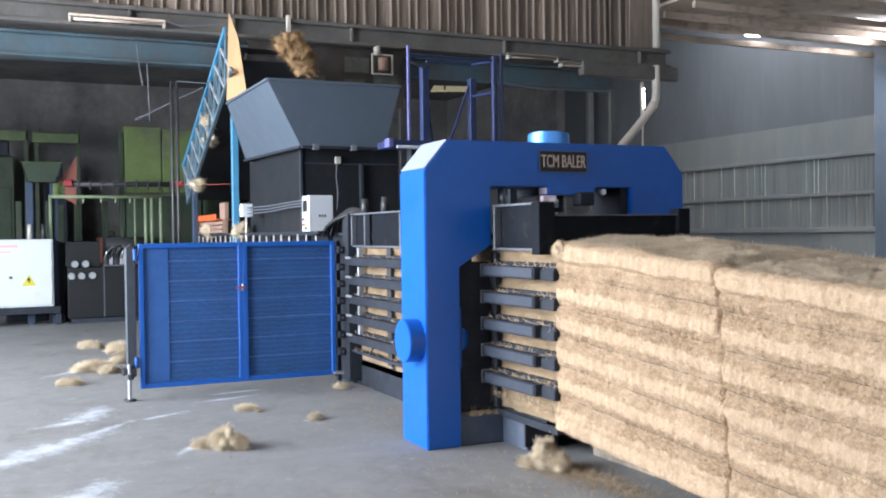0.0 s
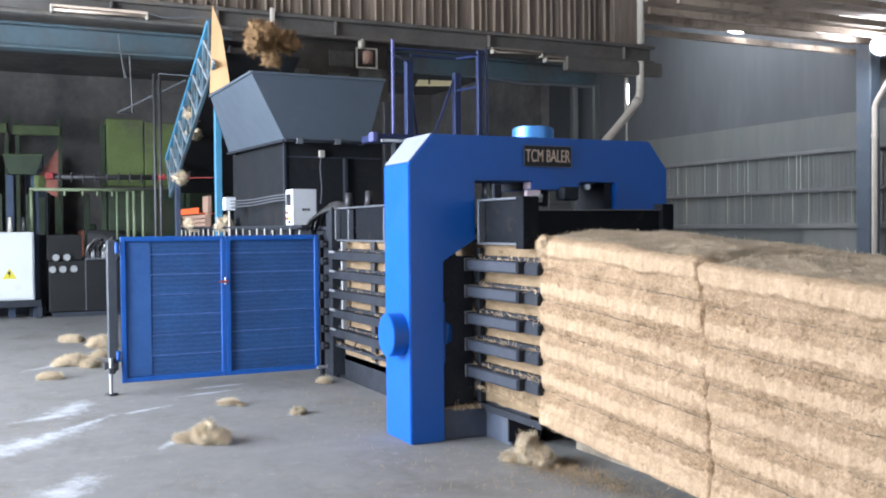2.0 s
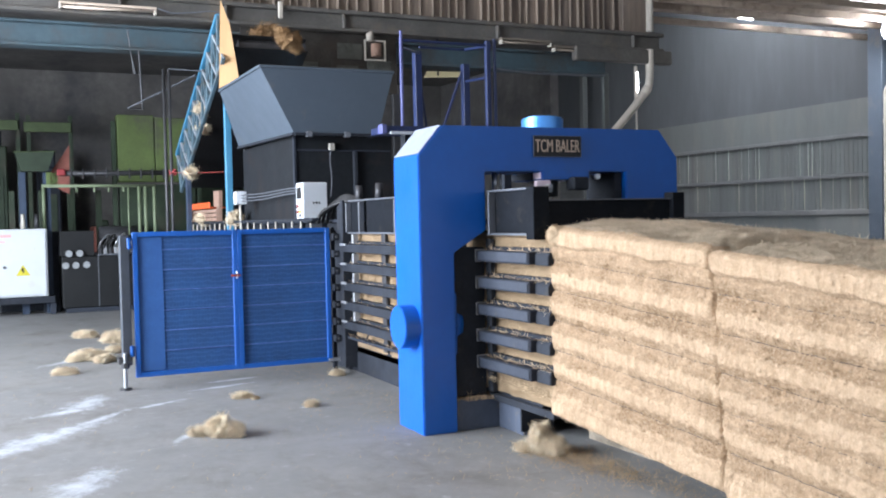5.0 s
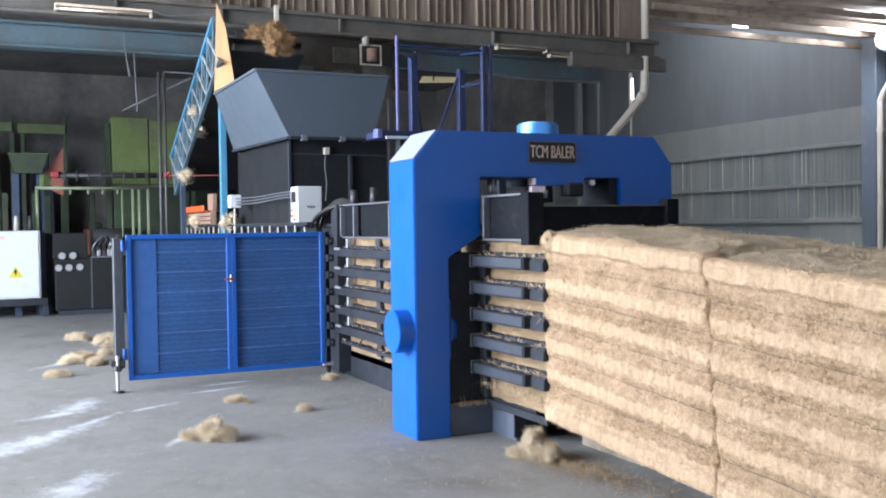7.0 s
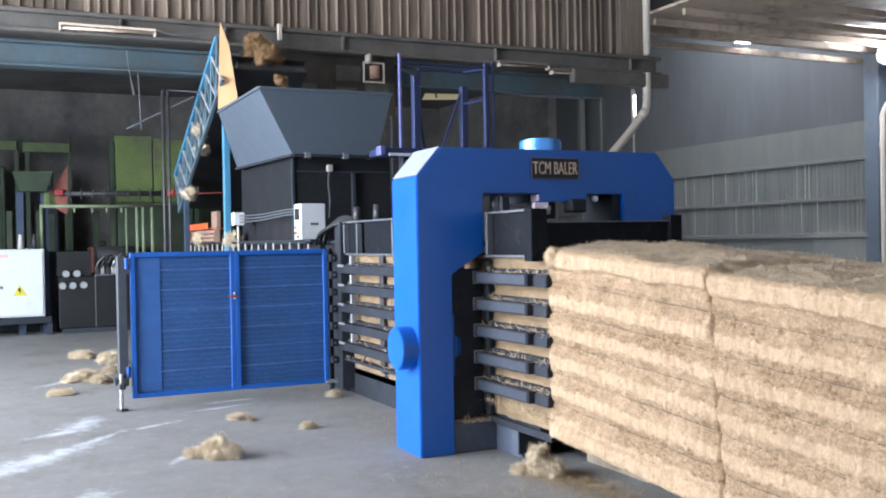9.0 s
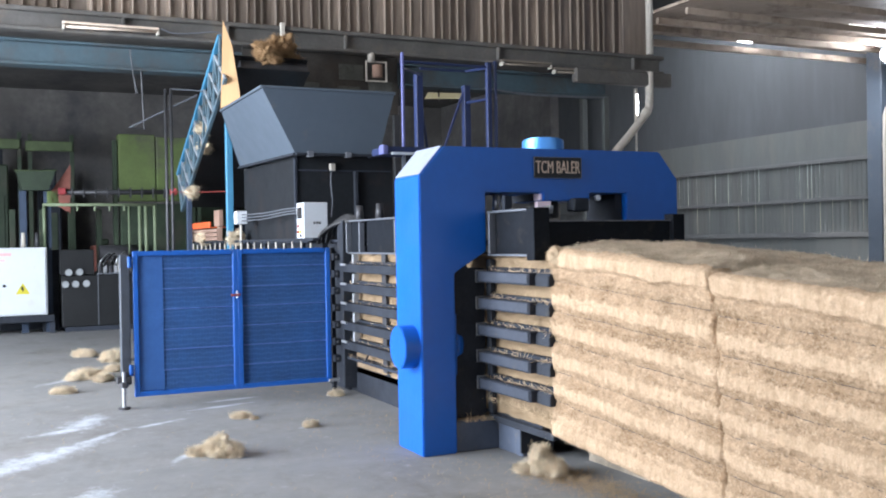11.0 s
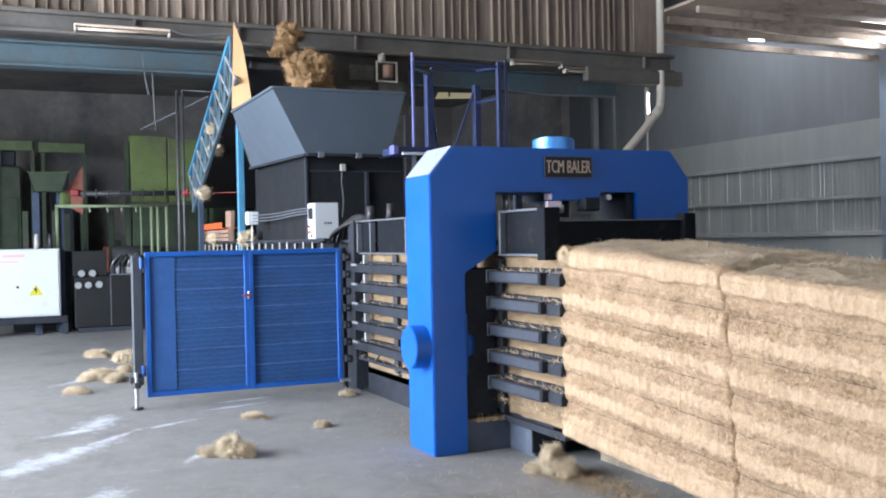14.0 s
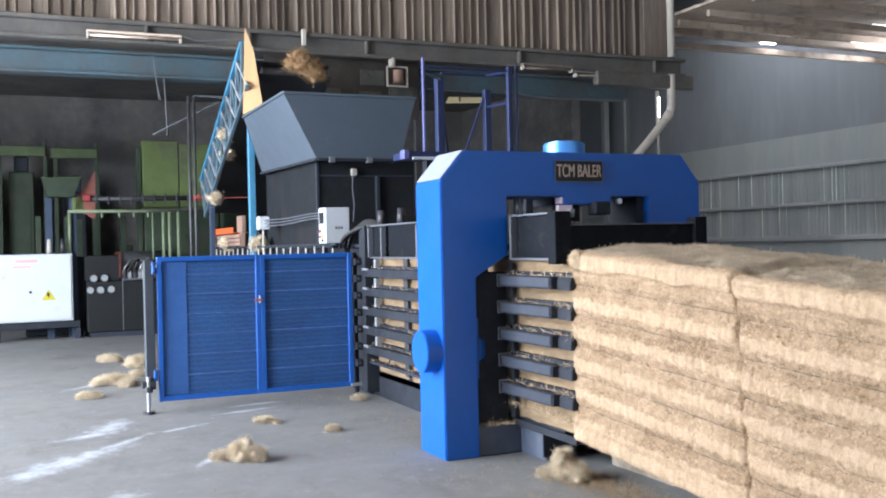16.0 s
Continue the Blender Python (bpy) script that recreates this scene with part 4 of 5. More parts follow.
# ---- gate ----
def gate():
    g = thing("mesh_gate", "blue two-bay wire mesh guard gate standing open", "gate")
    X = -3.2
    y0, y1, z0, z1 = -1.51, 0.40, 0.10, 1.45
    ym = -0.55
    for y in (y0, ym - 0.035, ym + 0.01, y1 - 0.05):
        part("stile", box(X - 0.025, X + 0.025, y, y + 0.045, z0, z1, 0.004), GATEBLUE, g)
    for z in (z0, z1 - 0.045):
        for a, b in ((y0 + 0.045, ym - 0.035), (ym + 0.055, y1 - 0.05)):
            part("rail", box(X - 0.024, X + 0.024, a, b, z, z + 0.045, 0.004), GATEBLUE, g)
    for a, b in ((y0 + 0.045, ym - 0.035), (ym + 0.055, y1 - 0.05)):
        p = part("mesh_panel", box(X - 0.012, X - 0.006, a, b, z0 + 0.045, z1 - 0.045, 0), MESH, g, "fine blue wire mesh")
        for k in range(1, 7):
            z = z0 + 0.04 + k * 0.19
            part("cross_wire", rod((X - 0.004, a + (0.2 if b < 0 else 0), z), (X - 0.004, b, z), 0.006, seg=6), GATEPALE, p)
    part("blank_strip", box(X - 0.003, X + 0.002, y0 + 0.05, y0 + 0.27, z0 + 0.05, z1 - 0.05, 0), NAVY, g, "plain blue sheet strip")
    latch = part("latch", box(X + 0.025, X + 0.05, ym - 0.06, ym + 0.03, 1.0, 1.02, 0.003), RED, g, "small red latch")
    part("pin", rod((X + 0.03, ym, 0.98), (X + 0.03, ym, 1.05), 0.008), STEEL, latch)
    part("post", box(X - 0.08, X + 0.03, y0 - 0.115, y0 - 0.03, 0.22, 1.42, 0.006), POSTGREY, g, "dark steel end post")
    for z in (0.3, 1.3):
        part("hinge", rod((X + 0.02, y0 - 0.03, z), (X + 0.02, y0 - 0.03, z + 0.1), 0.022), GATEBLUE, g)
    j = part("jack_foot", rod((X + 0.05, y0 - 0.10, 0.02), (X + 0.05, y0 - 0.10, 0.34), 0.018), STEEL, g, "bright screw jack foot")
    part("sole", rod((X + 0.05, y0 - 0.10, 0.0), (X + 0.05, y0 - 0.10, 0.02), 0.055), DARKSTEEL, j)
    part("nut", rod((X + 0.05, y0 - 0.10, 0.2), (X + 0.05, y0 - 0.10, 0.25), 0.04, seg=6), DARKSTEEL, j)
    part("arm", box(X - 0.02, X + 0.06, y0 - 0.16, y0 - 0.04, 0.24, 0.30, 0.005), DARKSTEEL, j)
    for k in range(7):
        z = 0.3 + 0.17 * k
        h = part("stop", box(X - 0.05, X + 0.1, y1 + 0.005, y1 + 0.07, z, z + 0.07, 0.006), BLACK, g)
        part("stop_bolt", rod((X + 0.1, y1 + 0.04, z + 0.035), (X + 0.13, y1 + 0.04, z + 0.035), 0.014, seg=6), DARKSTEEL, h)
    part("hinge_post", box(X - 0.06, X - 0.01, y1 + 0.02, y1 + 0.06, 0.0, 1.45, 0.004), BLACK, g)
    part("bottom_hinge", box(X - 0.02, X + 0.04, y1 - 0.04, y1 + 0.08, 0.1, 0.13, 0.003), PALESTEEL, g)




def wire_mesh():
    """Blue wire cloth: fine uneven courses of wire over a dark ground."""
    m = mat("blue_wire_cloth", (0.013, 0.073, 0.22), 0.6, vary=0.25, scale=2.5, bump=0.3, bscale=90)
    N, L = m.node_tree.nodes, m.node_tree.links
    b = N["Principled BSDF"]
    col = b.inputs["Base Color"].links[0].from_socket
    tc = N.new("ShaderNodeTexCoord")
    for axis, sc, amt in (("Z", 7.0, 0.22), ("Y", 11.0, 0.12)):
        w = N.new("ShaderNodeTexWave")
        w.bands_direction = axis
        w.inputs["Scale"].default_value, w.inputs["Distortion"].default_value = sc, 4.0
        w.inputs["Detail"].default_value, w.inputs["Detail Scale"].default_value = 3, 2
        L.new(tc.outputs["Object"], w.inputs["Vector"])
        mr = N.new("ShaderNodeMapRange")
        L.new(w.outputs["Fac"], mr.inputs[0])
        mr.inputs[1].default_value, mr.inputs[2].default_value, mr.inputs[4].default_value = 0.55, 1.0, amt
        mx = N.new("ShaderNodeMix")
        mx.data_type = "RGBA"
        L.new(mr.outputs[0], mx.inputs[0])
        L.new(col, mx.inputs[6])
        mx.inputs[7].default_value = (0.085, 0.17, 0.4, 1)
        col = mx.outputs[2]
    L.new(col, b.inputs["Base Color"])
    return m


MESH = wire_mesh()


# ---- conveyor and falling fibre ----
def conveyor():
    c = thing("conveyor", "faded blue lattice belt conveyor feeding the hopper", "conveyor")
    TAIL, HEAD = Vector((-10.9, 0, 2.6)), Vector((-7.2, 0, 4.36))
    d = (HEAD - TAIL).normalized()
    up = Vector((-d.z, 0, d.x))
    for y, tag in ((0.2, 1), (1.45, 0)):
        s = Vector((0, y, 0))
        B = TAIL + (HEAD - TAIL) * (1.0 if tag else 0.7)
        A = TAIL + (HEAD - TAIL) * (0.06 if tag else 0.0)
        t = part("side_truss", bar(A + s, B + s, 0.06, 0.06), TEALBRIGHT if tag else TEAL, c)
        part("chord", bar(A + s - up * 0.7, B + s - up * 0.7, 0.05, 0.05), TEAL, t)
        n = 9
        for i in range(n):
            p, q = A + s + (B - A) * (i / n), A + s + (B - A) * ((i + 1) / n)
            part("lattice", bar(p - up * 0.7, q, 0.035, 0.035), TEAL, t)
            part("lattice", bar(p, q - up * 0.7, 0.035, 0.035), PALETEAL, t)
            part("batten", bar(p, p - up * 0.7, 0.03, 0.03), TEAL, t)
    A, B = TAIL, HEAD
    belt = bmesh.new()
    for off in (-0.30, -0.5):
        box(-(B - A).length / 2, (B - A).length / 2, 0.24, 1.41, -0.006, 0.006, 0, belt)
        bmesh.ops.translate(belt, verts=belt.verts[-8:], vec=(0, 0, off))
    bmesh.ops.transform(belt, verts=belt.verts, matrix=Matrix.Translation((A + B) / 2) @ Matrix.Rotation(-math.atan2(d.z, d.x), 4, "Y"))
    part("belt", belt, RUBBER, c, "dusty black rubber belt")
    part("head_drum", rod((B.x, 0.46, B.z - 0.42), (B.x, 1.41, B.z - 0.42), 0.11, seg=20), DARKSTEEL, c)
    for y in (0.34, 1.35):
        part("leg", box(-7.47, -7.38, y - 0.04, y + 0.05, 0, 3.72, 0.006), TEALBRIGHT, c, "bright teal steel leg")
    for y in (0.22, 1.4):
        part("rear_leg", box(-9.78, -9.68, y - 0.06, y + 0.02, 0, 2.5, 0.006), DARKBLUE, c)
    hood = part("head_hood", box(-8.12, -8.1, 0.72, 3.2, 3.5, 4.42, 0.004), SOOT, c, "sooty sheet hood behind the conveyor head")
    for y0, y1, z0, z1 in ((2.22, 2.62, 4.02, 4.26), (2.7, 3.1, 3.72, 4.02), (1.5, 1.9, 3.62, 3.95), (2.2, 2.55, 3.6, 3.92)):
        part("patch_plate", box(-8.1, -8.085, y0, y1, z0, z1, 0.004), SOOTGREY, hood)
    part("hood_post", box(-8.11, -8.03, 3.1, 3.2, 0, 3.5, 0.004), DARKSTEEL, hood)
    part("hood_post", box(-8.11, -8.03, 0.72, 0.8, 0, 3.5, 0.004), DARKSTEEL, hood)
    b = thing("deflector_board", "tall pale plywood deflector board at the conveyor head", "board")
    part("board", plate([(-7.0, 0.15, 3.34), (-6.9, 0.40, 3.48), (-6.96, 0.31, 4.20), (-7.0, 0.20, 4.54)], 0.02), PLY, b)
    part("batten", bar((-7.04, 0.27, 3.45), (-7.05, 0.24, 4.25), 0.04, 0.03), PLY, b)


SOOT = mat("brown_soot", (0.05, 0.043, 0.037), 0.85, vary=0.4, scale=3, bump=0.2, dirt=(0.05, 0.036, 0.026), dirt_amount=0.4, dirt_scale=2)
SOOTGREY = mat("sooty_grey_plate", (0.085, 0.087, 0.075), 0.8, vary=0.35, scale=4, dirt=(0.03, 0.025, 0.02), dirt_amount=0.4, dirt_scale=3)
PALETEAL = mat("rubbed_teal_paint", (0.30, 0.33, 0.36), 0.6, vary=0.3, scale=8)
TEALBRIGHT = mat("bright_teal_paint", (0.06, 0.23, 0.38), 0.5, vary=0.12, scale=5)

CLUMPS = [
    # reaches the head, drops, size, sideways place
    (-0.8, 0.10, 1.15, 0.95), (-0.4, -0.05, 0.55, 1.05), (0.1, 0.45, 0.45, 1.12), (1.0, 2.05, 0.8, 0.78), (1.3, 2.3, 1.05, 0.9),
    (1.9, 2.6, 0.75, 0.85), (2.5, 3.1, 0.5, 0.68), (2.9, 3.25, 0.4, 0.85), (3.4, 3.75, 0.3, 0.75),
    (4.4, 4.9, 0.7, 0.9), (5.1, 5.6, 0.85, 0.85), (5.7, 6.1, 0.95, 0.9), (6.0, 6.4, 0.85, 0.88), (6.3, 6.65, 0.8, 0.85), (6.6, 6.95, 0.85, 0.85),
    (6.9, 7.45, 0.65, 1.1), (7.0, 7.8, 0.95, 0.8), (8.4, 8.75, 0.35, 0.75), (8.7, 9.4, 0.7, 0.8), (9.2, 9.9, 0.9, 0.9), (10.0, 10.5, 0.8, 0.85),
    (10.6, 11.25, 0.75, 0.72), (10.9, 12.25, 1.1, 0.95), (11.6, 12.1, 0.5, 0.8), (12.2, 13.0, 0.6, 1.0), (12.4, 13.75, 1.1, 0.9), (13.2, 13.95, 0.8, 1.0),
    (13.7, 14.6, 1.0, 1.05), (14.0, 14.85, 0.75, 0.85), (14.5, 15.3, 0.85, 1.1), (14.7, 15.75, 1.1, 0.95), (15.2, 15.95, 0.7, 0.85), (15.5, 16.6, 0.95, 0.8),
]


def clumps():
    """Tufts of fibre that ride up the belt and tumble into the hopper."""
    rng = random.Random(21)
    protos = []
    made = []
    for i, (_, _, size, y) in enumerate(CLUMPS):
        k = thing("fibre_clump", "loose brown tuft of coir fibre tumbling off the belt", "coir fibre", "clumps on the conveyor")
        if i < 4:
            b, s = bmesh.new(), bmesh.new()
            for q in range(6):
                r = rng.uniform(0.5, 1.0)
                cb, cs = lump((0.2 * r, 0.2 * r, 0.18 * r), rng, 11 * i + q, 3, int(1500 * r), 0.75, hair=0.09)
                off = Vector((rng.gauss(0, 0.1), rng.gauss(0, 0.17), rng.gauss(0, 0.12)))
                for own, whole in ((cb, b), (cs, s)):
                    bmesh.ops.translate(own, verts=own.verts, vec=off)
                    join(whole, own)
            o = part("tuft", b, COIRDARK, k, smooth=True)
            h = tagged(part("strand", s, COIRDARK, k), kind="stuff")
            protos.append((o.data, h.data))
        else:
            for name, data in zip(("tuft", "strand"), protos[i % 4]):
                o = new(name, data)
                o.parent = k
                if name == "strand":
                    tagged(o, kind="stuff")
        for o in k.children:
            o.scale = (0.85 * size * rng.uniform(0.9, 1.1), 0.88 * size, 0.8 * size * rng.uniform(0.9, 1.1))
        made.append(k)
    return made


def clump_rows(i, head, drop, size, y):
    rng = random.Random(100 + i)
    tilt = [rng.uniform(-60, 60) for _ in range(3)]
    h = 0.22 * size
    foot = (-10.9 + 0.05 * (i % 5), y, 2.42 + h)
    edge0, edge1 = (-7.25, y, 4.02 + 0.8 * h), (-6.5, y, 3.88 + 0.6 * h)
    rest = (-6.1 + 0.05 * (i % 9), max(1.0, min(1.15, y)), 2.0 + 0.02 * (i % 12))
    rows = []
    start = head - 3.2
    if start > 0:
        rows += [(0, foot), (start, foot)]
    elif head > 0:
        u = -start / 3.2
        rows.append((0, tuple(a + (b - a) * u for a, b in zip(foot, edge0))))
    if head > 0:
        rows.append((head, edge0))
    fall = [(0.0, edge1), (0.15, (-6.25, y, 3.76 + 0.5 * h)), (0.3, (-5.98, y, 3.42 + 0.3 * h)), (0.45, (-5.85, y, 2.85)), (0.6, rest)]
    for dt, p in fall:
        t = drop + dt
        if 0 <= t <= 16:
            rows.append((t, p))
    if not rows or rows[0][0] > 0:
        if head <= 0 < drop:
            u = -head / (drop - head)
            rows.insert(0, (0, tuple(a + (b - a) * u for a, b in zip(edge0, edge1))))
        else:
            rows.insert(0, (0, fall[0][1] if drop <= 0.05 and drop > -0.1 else rest))
    if rows[-1][0] < 16:
        rows.append((16, rows[-1][1] if drop + 0.6 <= 16 else edge1 if drop > 16 else rest))
    out = []
    for t, p in rows:
        s = min(1, max(0, (t - head) / max(0.5, drop + 0.6 - head)))
        out.append((t, pose(*p, tilt[0] * s, 20 + 70 * s, tilt[2] * s)))
    return out


# ---- platform behind the portal ----
def platform():
    p = thing("service_platform", "dark blue service platform with tubular guard rails", "platform")
    part("deck", box(-1.95, -1.6, 0.40, 1.75, 2.26, 2.32, 0.006), NAVYFRAME, p)
    part("rear_deck", box(-2.5, -1.955, 0.95, 1.75, 2.26, 2.32, 0.006), NAVYFRAME, p)
    part("deck_edge", box(-1.6, -1.57, 0.44, 1.75, 2.245, 2.27, 0.004), WHITE, p, "pale worn deck edge")
    part("end_plate", box(-1.68, -1.58, 0.36, 0.41, 2.25, 2.33, 0.006), LILAC, p)
    posts = [(-1.62, 0.57, 3.14, 0.012, LILAC), (-2.4, 1.06, 3.12, 0.036, NAVYFRAME), (-2.4, 1.57, 3.02, 0.034, NAVYFRAME),
             (-1.62, 1.41, 3.1, 0.022, NAVYFRAME), (-1.62, 1.48, 3.12, 0.014, NAVYFRAME)]
    for x, y, z, r, m in posts:
        part("post", bar((x, y, 2.32), (x, y, z), 2 * r, 2 * r), m, p)
    for a, b in (((-1.62, 0.57, 3.06), (-1.62, 1.45, 3.06)), ((-2.4, 1.08, 3.16), (-2.4, 1.57, 3.16)), ((-2.4, 1.57, 3.16), (-1.62, 1.43, 3.06)),
                 ((-1.62, 0.57, 3.0), (-2.4, 1.08, 3.1)), ((-2.4, 1.57, 2.85), (-1.62, 1.43, 2.78)), ((-2.4, 1.55, 2.98), (-2.4, 1.3, 2.34)), ((-2.42, 1.08, 2.95), (-2.42, 1.16, 2.34))):
        part("guard_rail", bar(a, b, 0.022, 0.022), NAVYFRAME, p)
    for y in (0.62, 1.6):
        part("strut", box(-2.4, -2.3, y + 0.4 * (y < 1), y + 0.4 * (y < 1) + 0.08, 1.5, 2.26, 0.004), BLACK, p)
        part("strut", box(-1.8, -1.7, y, y + 0.08, 1.5, 2.26, 0.004), BLACK, p)


NAVYFRAME = mat("dark_blue_tube_paint", (0.011, 0.022, 0.08), 0.45, vary=0.15)
LILAC = mat("faded_violet_paint", (0.11, 0.12, 0.30), 0.45, vary=0.1)


def control_boxes():
    b = thing("control_panel", "white operator box with a screen and red buttons", "control box")
    x0, x1, y0, y1, z0, z1 = -4.0, -3.75, 0.30, 0.57, 1.53, 1.93
    part("case", box(x0, x1, y0, y1, z0, z1, 0.008), WHITE, b)
    part("screen", box(x0 + 0.05, x1 - 0.05, y0 - 0.008, y0 - 0.001, 1.76, 1.88, 0.002), PRINT, b, "small dark display")
    for i, (m, z) in enumerate(((RED, 1.68), (YELLOW, 1.62), (RED, 1.62), (DARKSTEEL, 1.58))):
        part("button", rod((x0 + 0.08 + 0.08 * (i % 2), y0 - 0.015, z), (x0 + 0.08 + 0.08 * (i % 2), y0, z), 0.016, seg=10), m, b)
    for k in range(3):
        part("print_bar", box(x1 + 0.001, x1 + 0.003, 0.41 + 0.03 * k, 0.43 + 0.03 * k, 1.70, 1.725, 0), DARKSTEEL, b)
    part("post", box(-3.92, -3.84, 0.4, 0.48, 1.5, 1.53, 0.003), BLACK, b)
    s = thing("junction_box", "small white junction box on a thin post", "junction box")
    part("case", box(-6.55, -6.4, 0.20, 0.34, 1.76, 1.93, 0.006), WHITE, s)
    part("post", rod((-6.47, 0.27, 1.42), (-6.47, 0.27, 1.76), 0.014), PIPE, s)
    for k in range(3):
        part("conduit", hose([(-6.4, 0.27, 1.80 + 0.04 * k), (-5.5, 0.31, 1.80 + 0.035 * k), (-4.6, 0.36, 1.83 + 0.03 * k), (-4.0, 0.4, 1.83 + 0.03 * k)], 0.007, seg=6), PALESLATE, s)
    part("bracket", box(-6.75, -6.55, 0.24, 0.3, 1.84, 1.88, 0.003), PIPE, s)
    o = thing("crate", "rough pinkish timber crate on the press body", "crate")
    for k in range(3):
        part("slat", box(-10.3, -8.0, 0.27, 0.30, 1.56 + 0.06 * k, 1.61 + 0.06 * k, 0.004), TIMBER, o)
    for x in (-10.3, -8.1):
        part("corner", box(x, x + 0.1, 0.30, 0.36, 1.55, 1.76, 0.004), TIMBER, o)
    part("end_board", box(-8.3, -7.95, 0.30, 0.36, 1.765, 2.0, 0.004), TIMBER, o)
    t = thing("tray", "orange plastic tray on the timber crate", "tray")
    part("shell", box(-10.1, -8.35, 0.24, 0.265, 1.75, 1.84, 0.006), ORANGE, t)
    part("bottom", box(-10.1, -8.35, 0.265, 0.5, 1.75, 1.765, 0.003), ORANGE, t)


TIMBER = mat("pinkish_timber", (0.3, 0.19, 0.14), 0.8, vary=0.2, scale=5)


# ---- the dark shop behind ----
def white_cabinet():
    c = thing("electrical_cabinet", "white electrical cabinet with a yellow warning triangle", "cabinet")
    X = -12.0
    part("case", box(X - 0.45, X, -3.25, -1.83, 0.33, 1.50, 0.012), WHITE, c)
    part("door", box(X + 0.001, X + 0.018, -3.22, -1.86, 0.36, 1.47, 0.006), WHITE, c)
    w = bmesh.new()
    tri = [(-0.115, 0), (0.115, 0), (0, 0.19)]
    f = [w.verts.new((X + 0.022, -2.23 + y, 0.70 + z)) for y, z in tri]
    w.faces.new(f)
    sg = part("warning_sign", w, YELLOW, c, "yellow triangular warning sign")
    w = bmesh.new()
    w.faces.new([w.verts.new((X + 0.025, -2.23 + y, 0.70 + z)) for y, z in ((-0.02, 0.14), (0.02, 0.12), (0.005, 0.085), (0.025, 0.08), (-0.01, 0.03), (-0.005, 0.07), (-0.03, 0.08))])
    part("bolt_mark", w, PRINT, sg)
    part("print_bar", box(X + 0.02, X + 0.022, -2.75, -2.4, 1.36, 1.41, 0), REDPALE, c)
    part("print_bar", box(X + 0.02, X + 0.022, -2.8, -2.5, 1.27, 1.30, 0), REDPALE, c)
    part("lock", rod((X + 0.018, -2.52, 0.85), (X + 0.035, -2.52, 0.85), 0.025), DARKSTEEL, c)
    part("stand", box(X - 0.45, X - 0.05, -3.2, -1.72, 0.2, 0.33, 0.01), BLACK, c)
    for y in (-3.1, -1.8):
        part("leg", box(X - 0.2, X - 0.1, y, y + 0.09, 0, 0.2, 0.005), SLATE, c)
    part("back_panel", box(X - 0.6, X - 0.46, -1.9, -1.62, 0.0, 1.45, 0.01), BLACK, c)
    for y, m in ((-2.2, PIPE), (-1.98, DARKSTEEL)):
        part("bushing", rod((X - 0.2, y, 1.5), (X - 0.2, y, 1.76), 0.045, r2=0.03), m, c, smooth=True)


REDPALE = mat("pale_red_print", (0.7, 0.42, 0.42), 0.5, vary=0.1)


def power_pack():
    p = thing("hydraulic_power_pack", "black hydraulic power pack with round gauges", "power pack")
    X = -12.1
    part("tank", box(X - 1.0, X, -1.6, 0.55, 0.08, 1.0, 0.02), OILBLACK, p)
    part("gauge_panel", box(X - 0.15, X - 0.02, -1.62, -1.05, 1.0, 1.45, 0.01), OILBLACK, p)
    part("skid", box(X - 1.0, X - 0.02, -1.55, 0.5, 0.0, 0.08, 0.005), SLATE, p)
    part("seam", box(X + 0.001, X + 0.006, -1.0, -0.985, 0.1, 1.0, 0), PALESLATE, p)
    part("tank_lip", box(X - 1.0, X + 0.03, -1.0, -0.45, 1.0, 1.03, 0.004), PALESLATE, p)
    for y, z in ((-1.48, 1.05), (-1.30, 1.05), (-1.54, 0.84), (-1.37, 0.84), (-1.19, 0.845)):
        g = part("gauge", rod((X - 0.03, y, z), (X + 0.03, y, z), 0.07, seg=20), DARKSTEEL, p)
        part("dial", rod((X + 0.03, y, z), (X + 0.036, y, z), 0.058, seg=20), DIAL, g, "pale round dial")
    rng = random.Random(3)
    for k in range(7):
        y = -0.98 + 0.09 * k
        part("valve", box(X - 0.3, X - 0.05, y, y + 0.06, 1.03, 1.15 + 0.12 * rng.random(), 0.008), PALESTEEL if k % 2 else DARKSTEEL, p)
        part("pipe_bend", hose([(X - 0.1, y, 1.1), (X, y + 0.05, 1.25), (X - 0.1, y + 0.2, 1.3 + 0.1 * rng.random()), (X - 0.4, y + 0.2, 1.1)], 0.018, seg=6), STEEL if k % 3 == 0 else RUBBER, p)
    part("filter", rod((X - 0.1, -0.62, 1.03), (X - 0.1, -0.62, 1.28), 0.05), PIPE, p, "pale oil filter", smooth=True)
    part("motor", rod((X - 0.7, -0.9, 1.3), (X - 0.7, -0.1, 1.3), 0.22, seg=20), DARKSTEEL, p, smooth=True)


OILBLACK = mat("oily_black_paint", (0.009, 0.01, 0.011), 0.45, vary=0.3, scale=3)
DIAL = mat("dial_face", (0.33, 0.35, 0.36), 0.35, vary=0.15, scale=20)


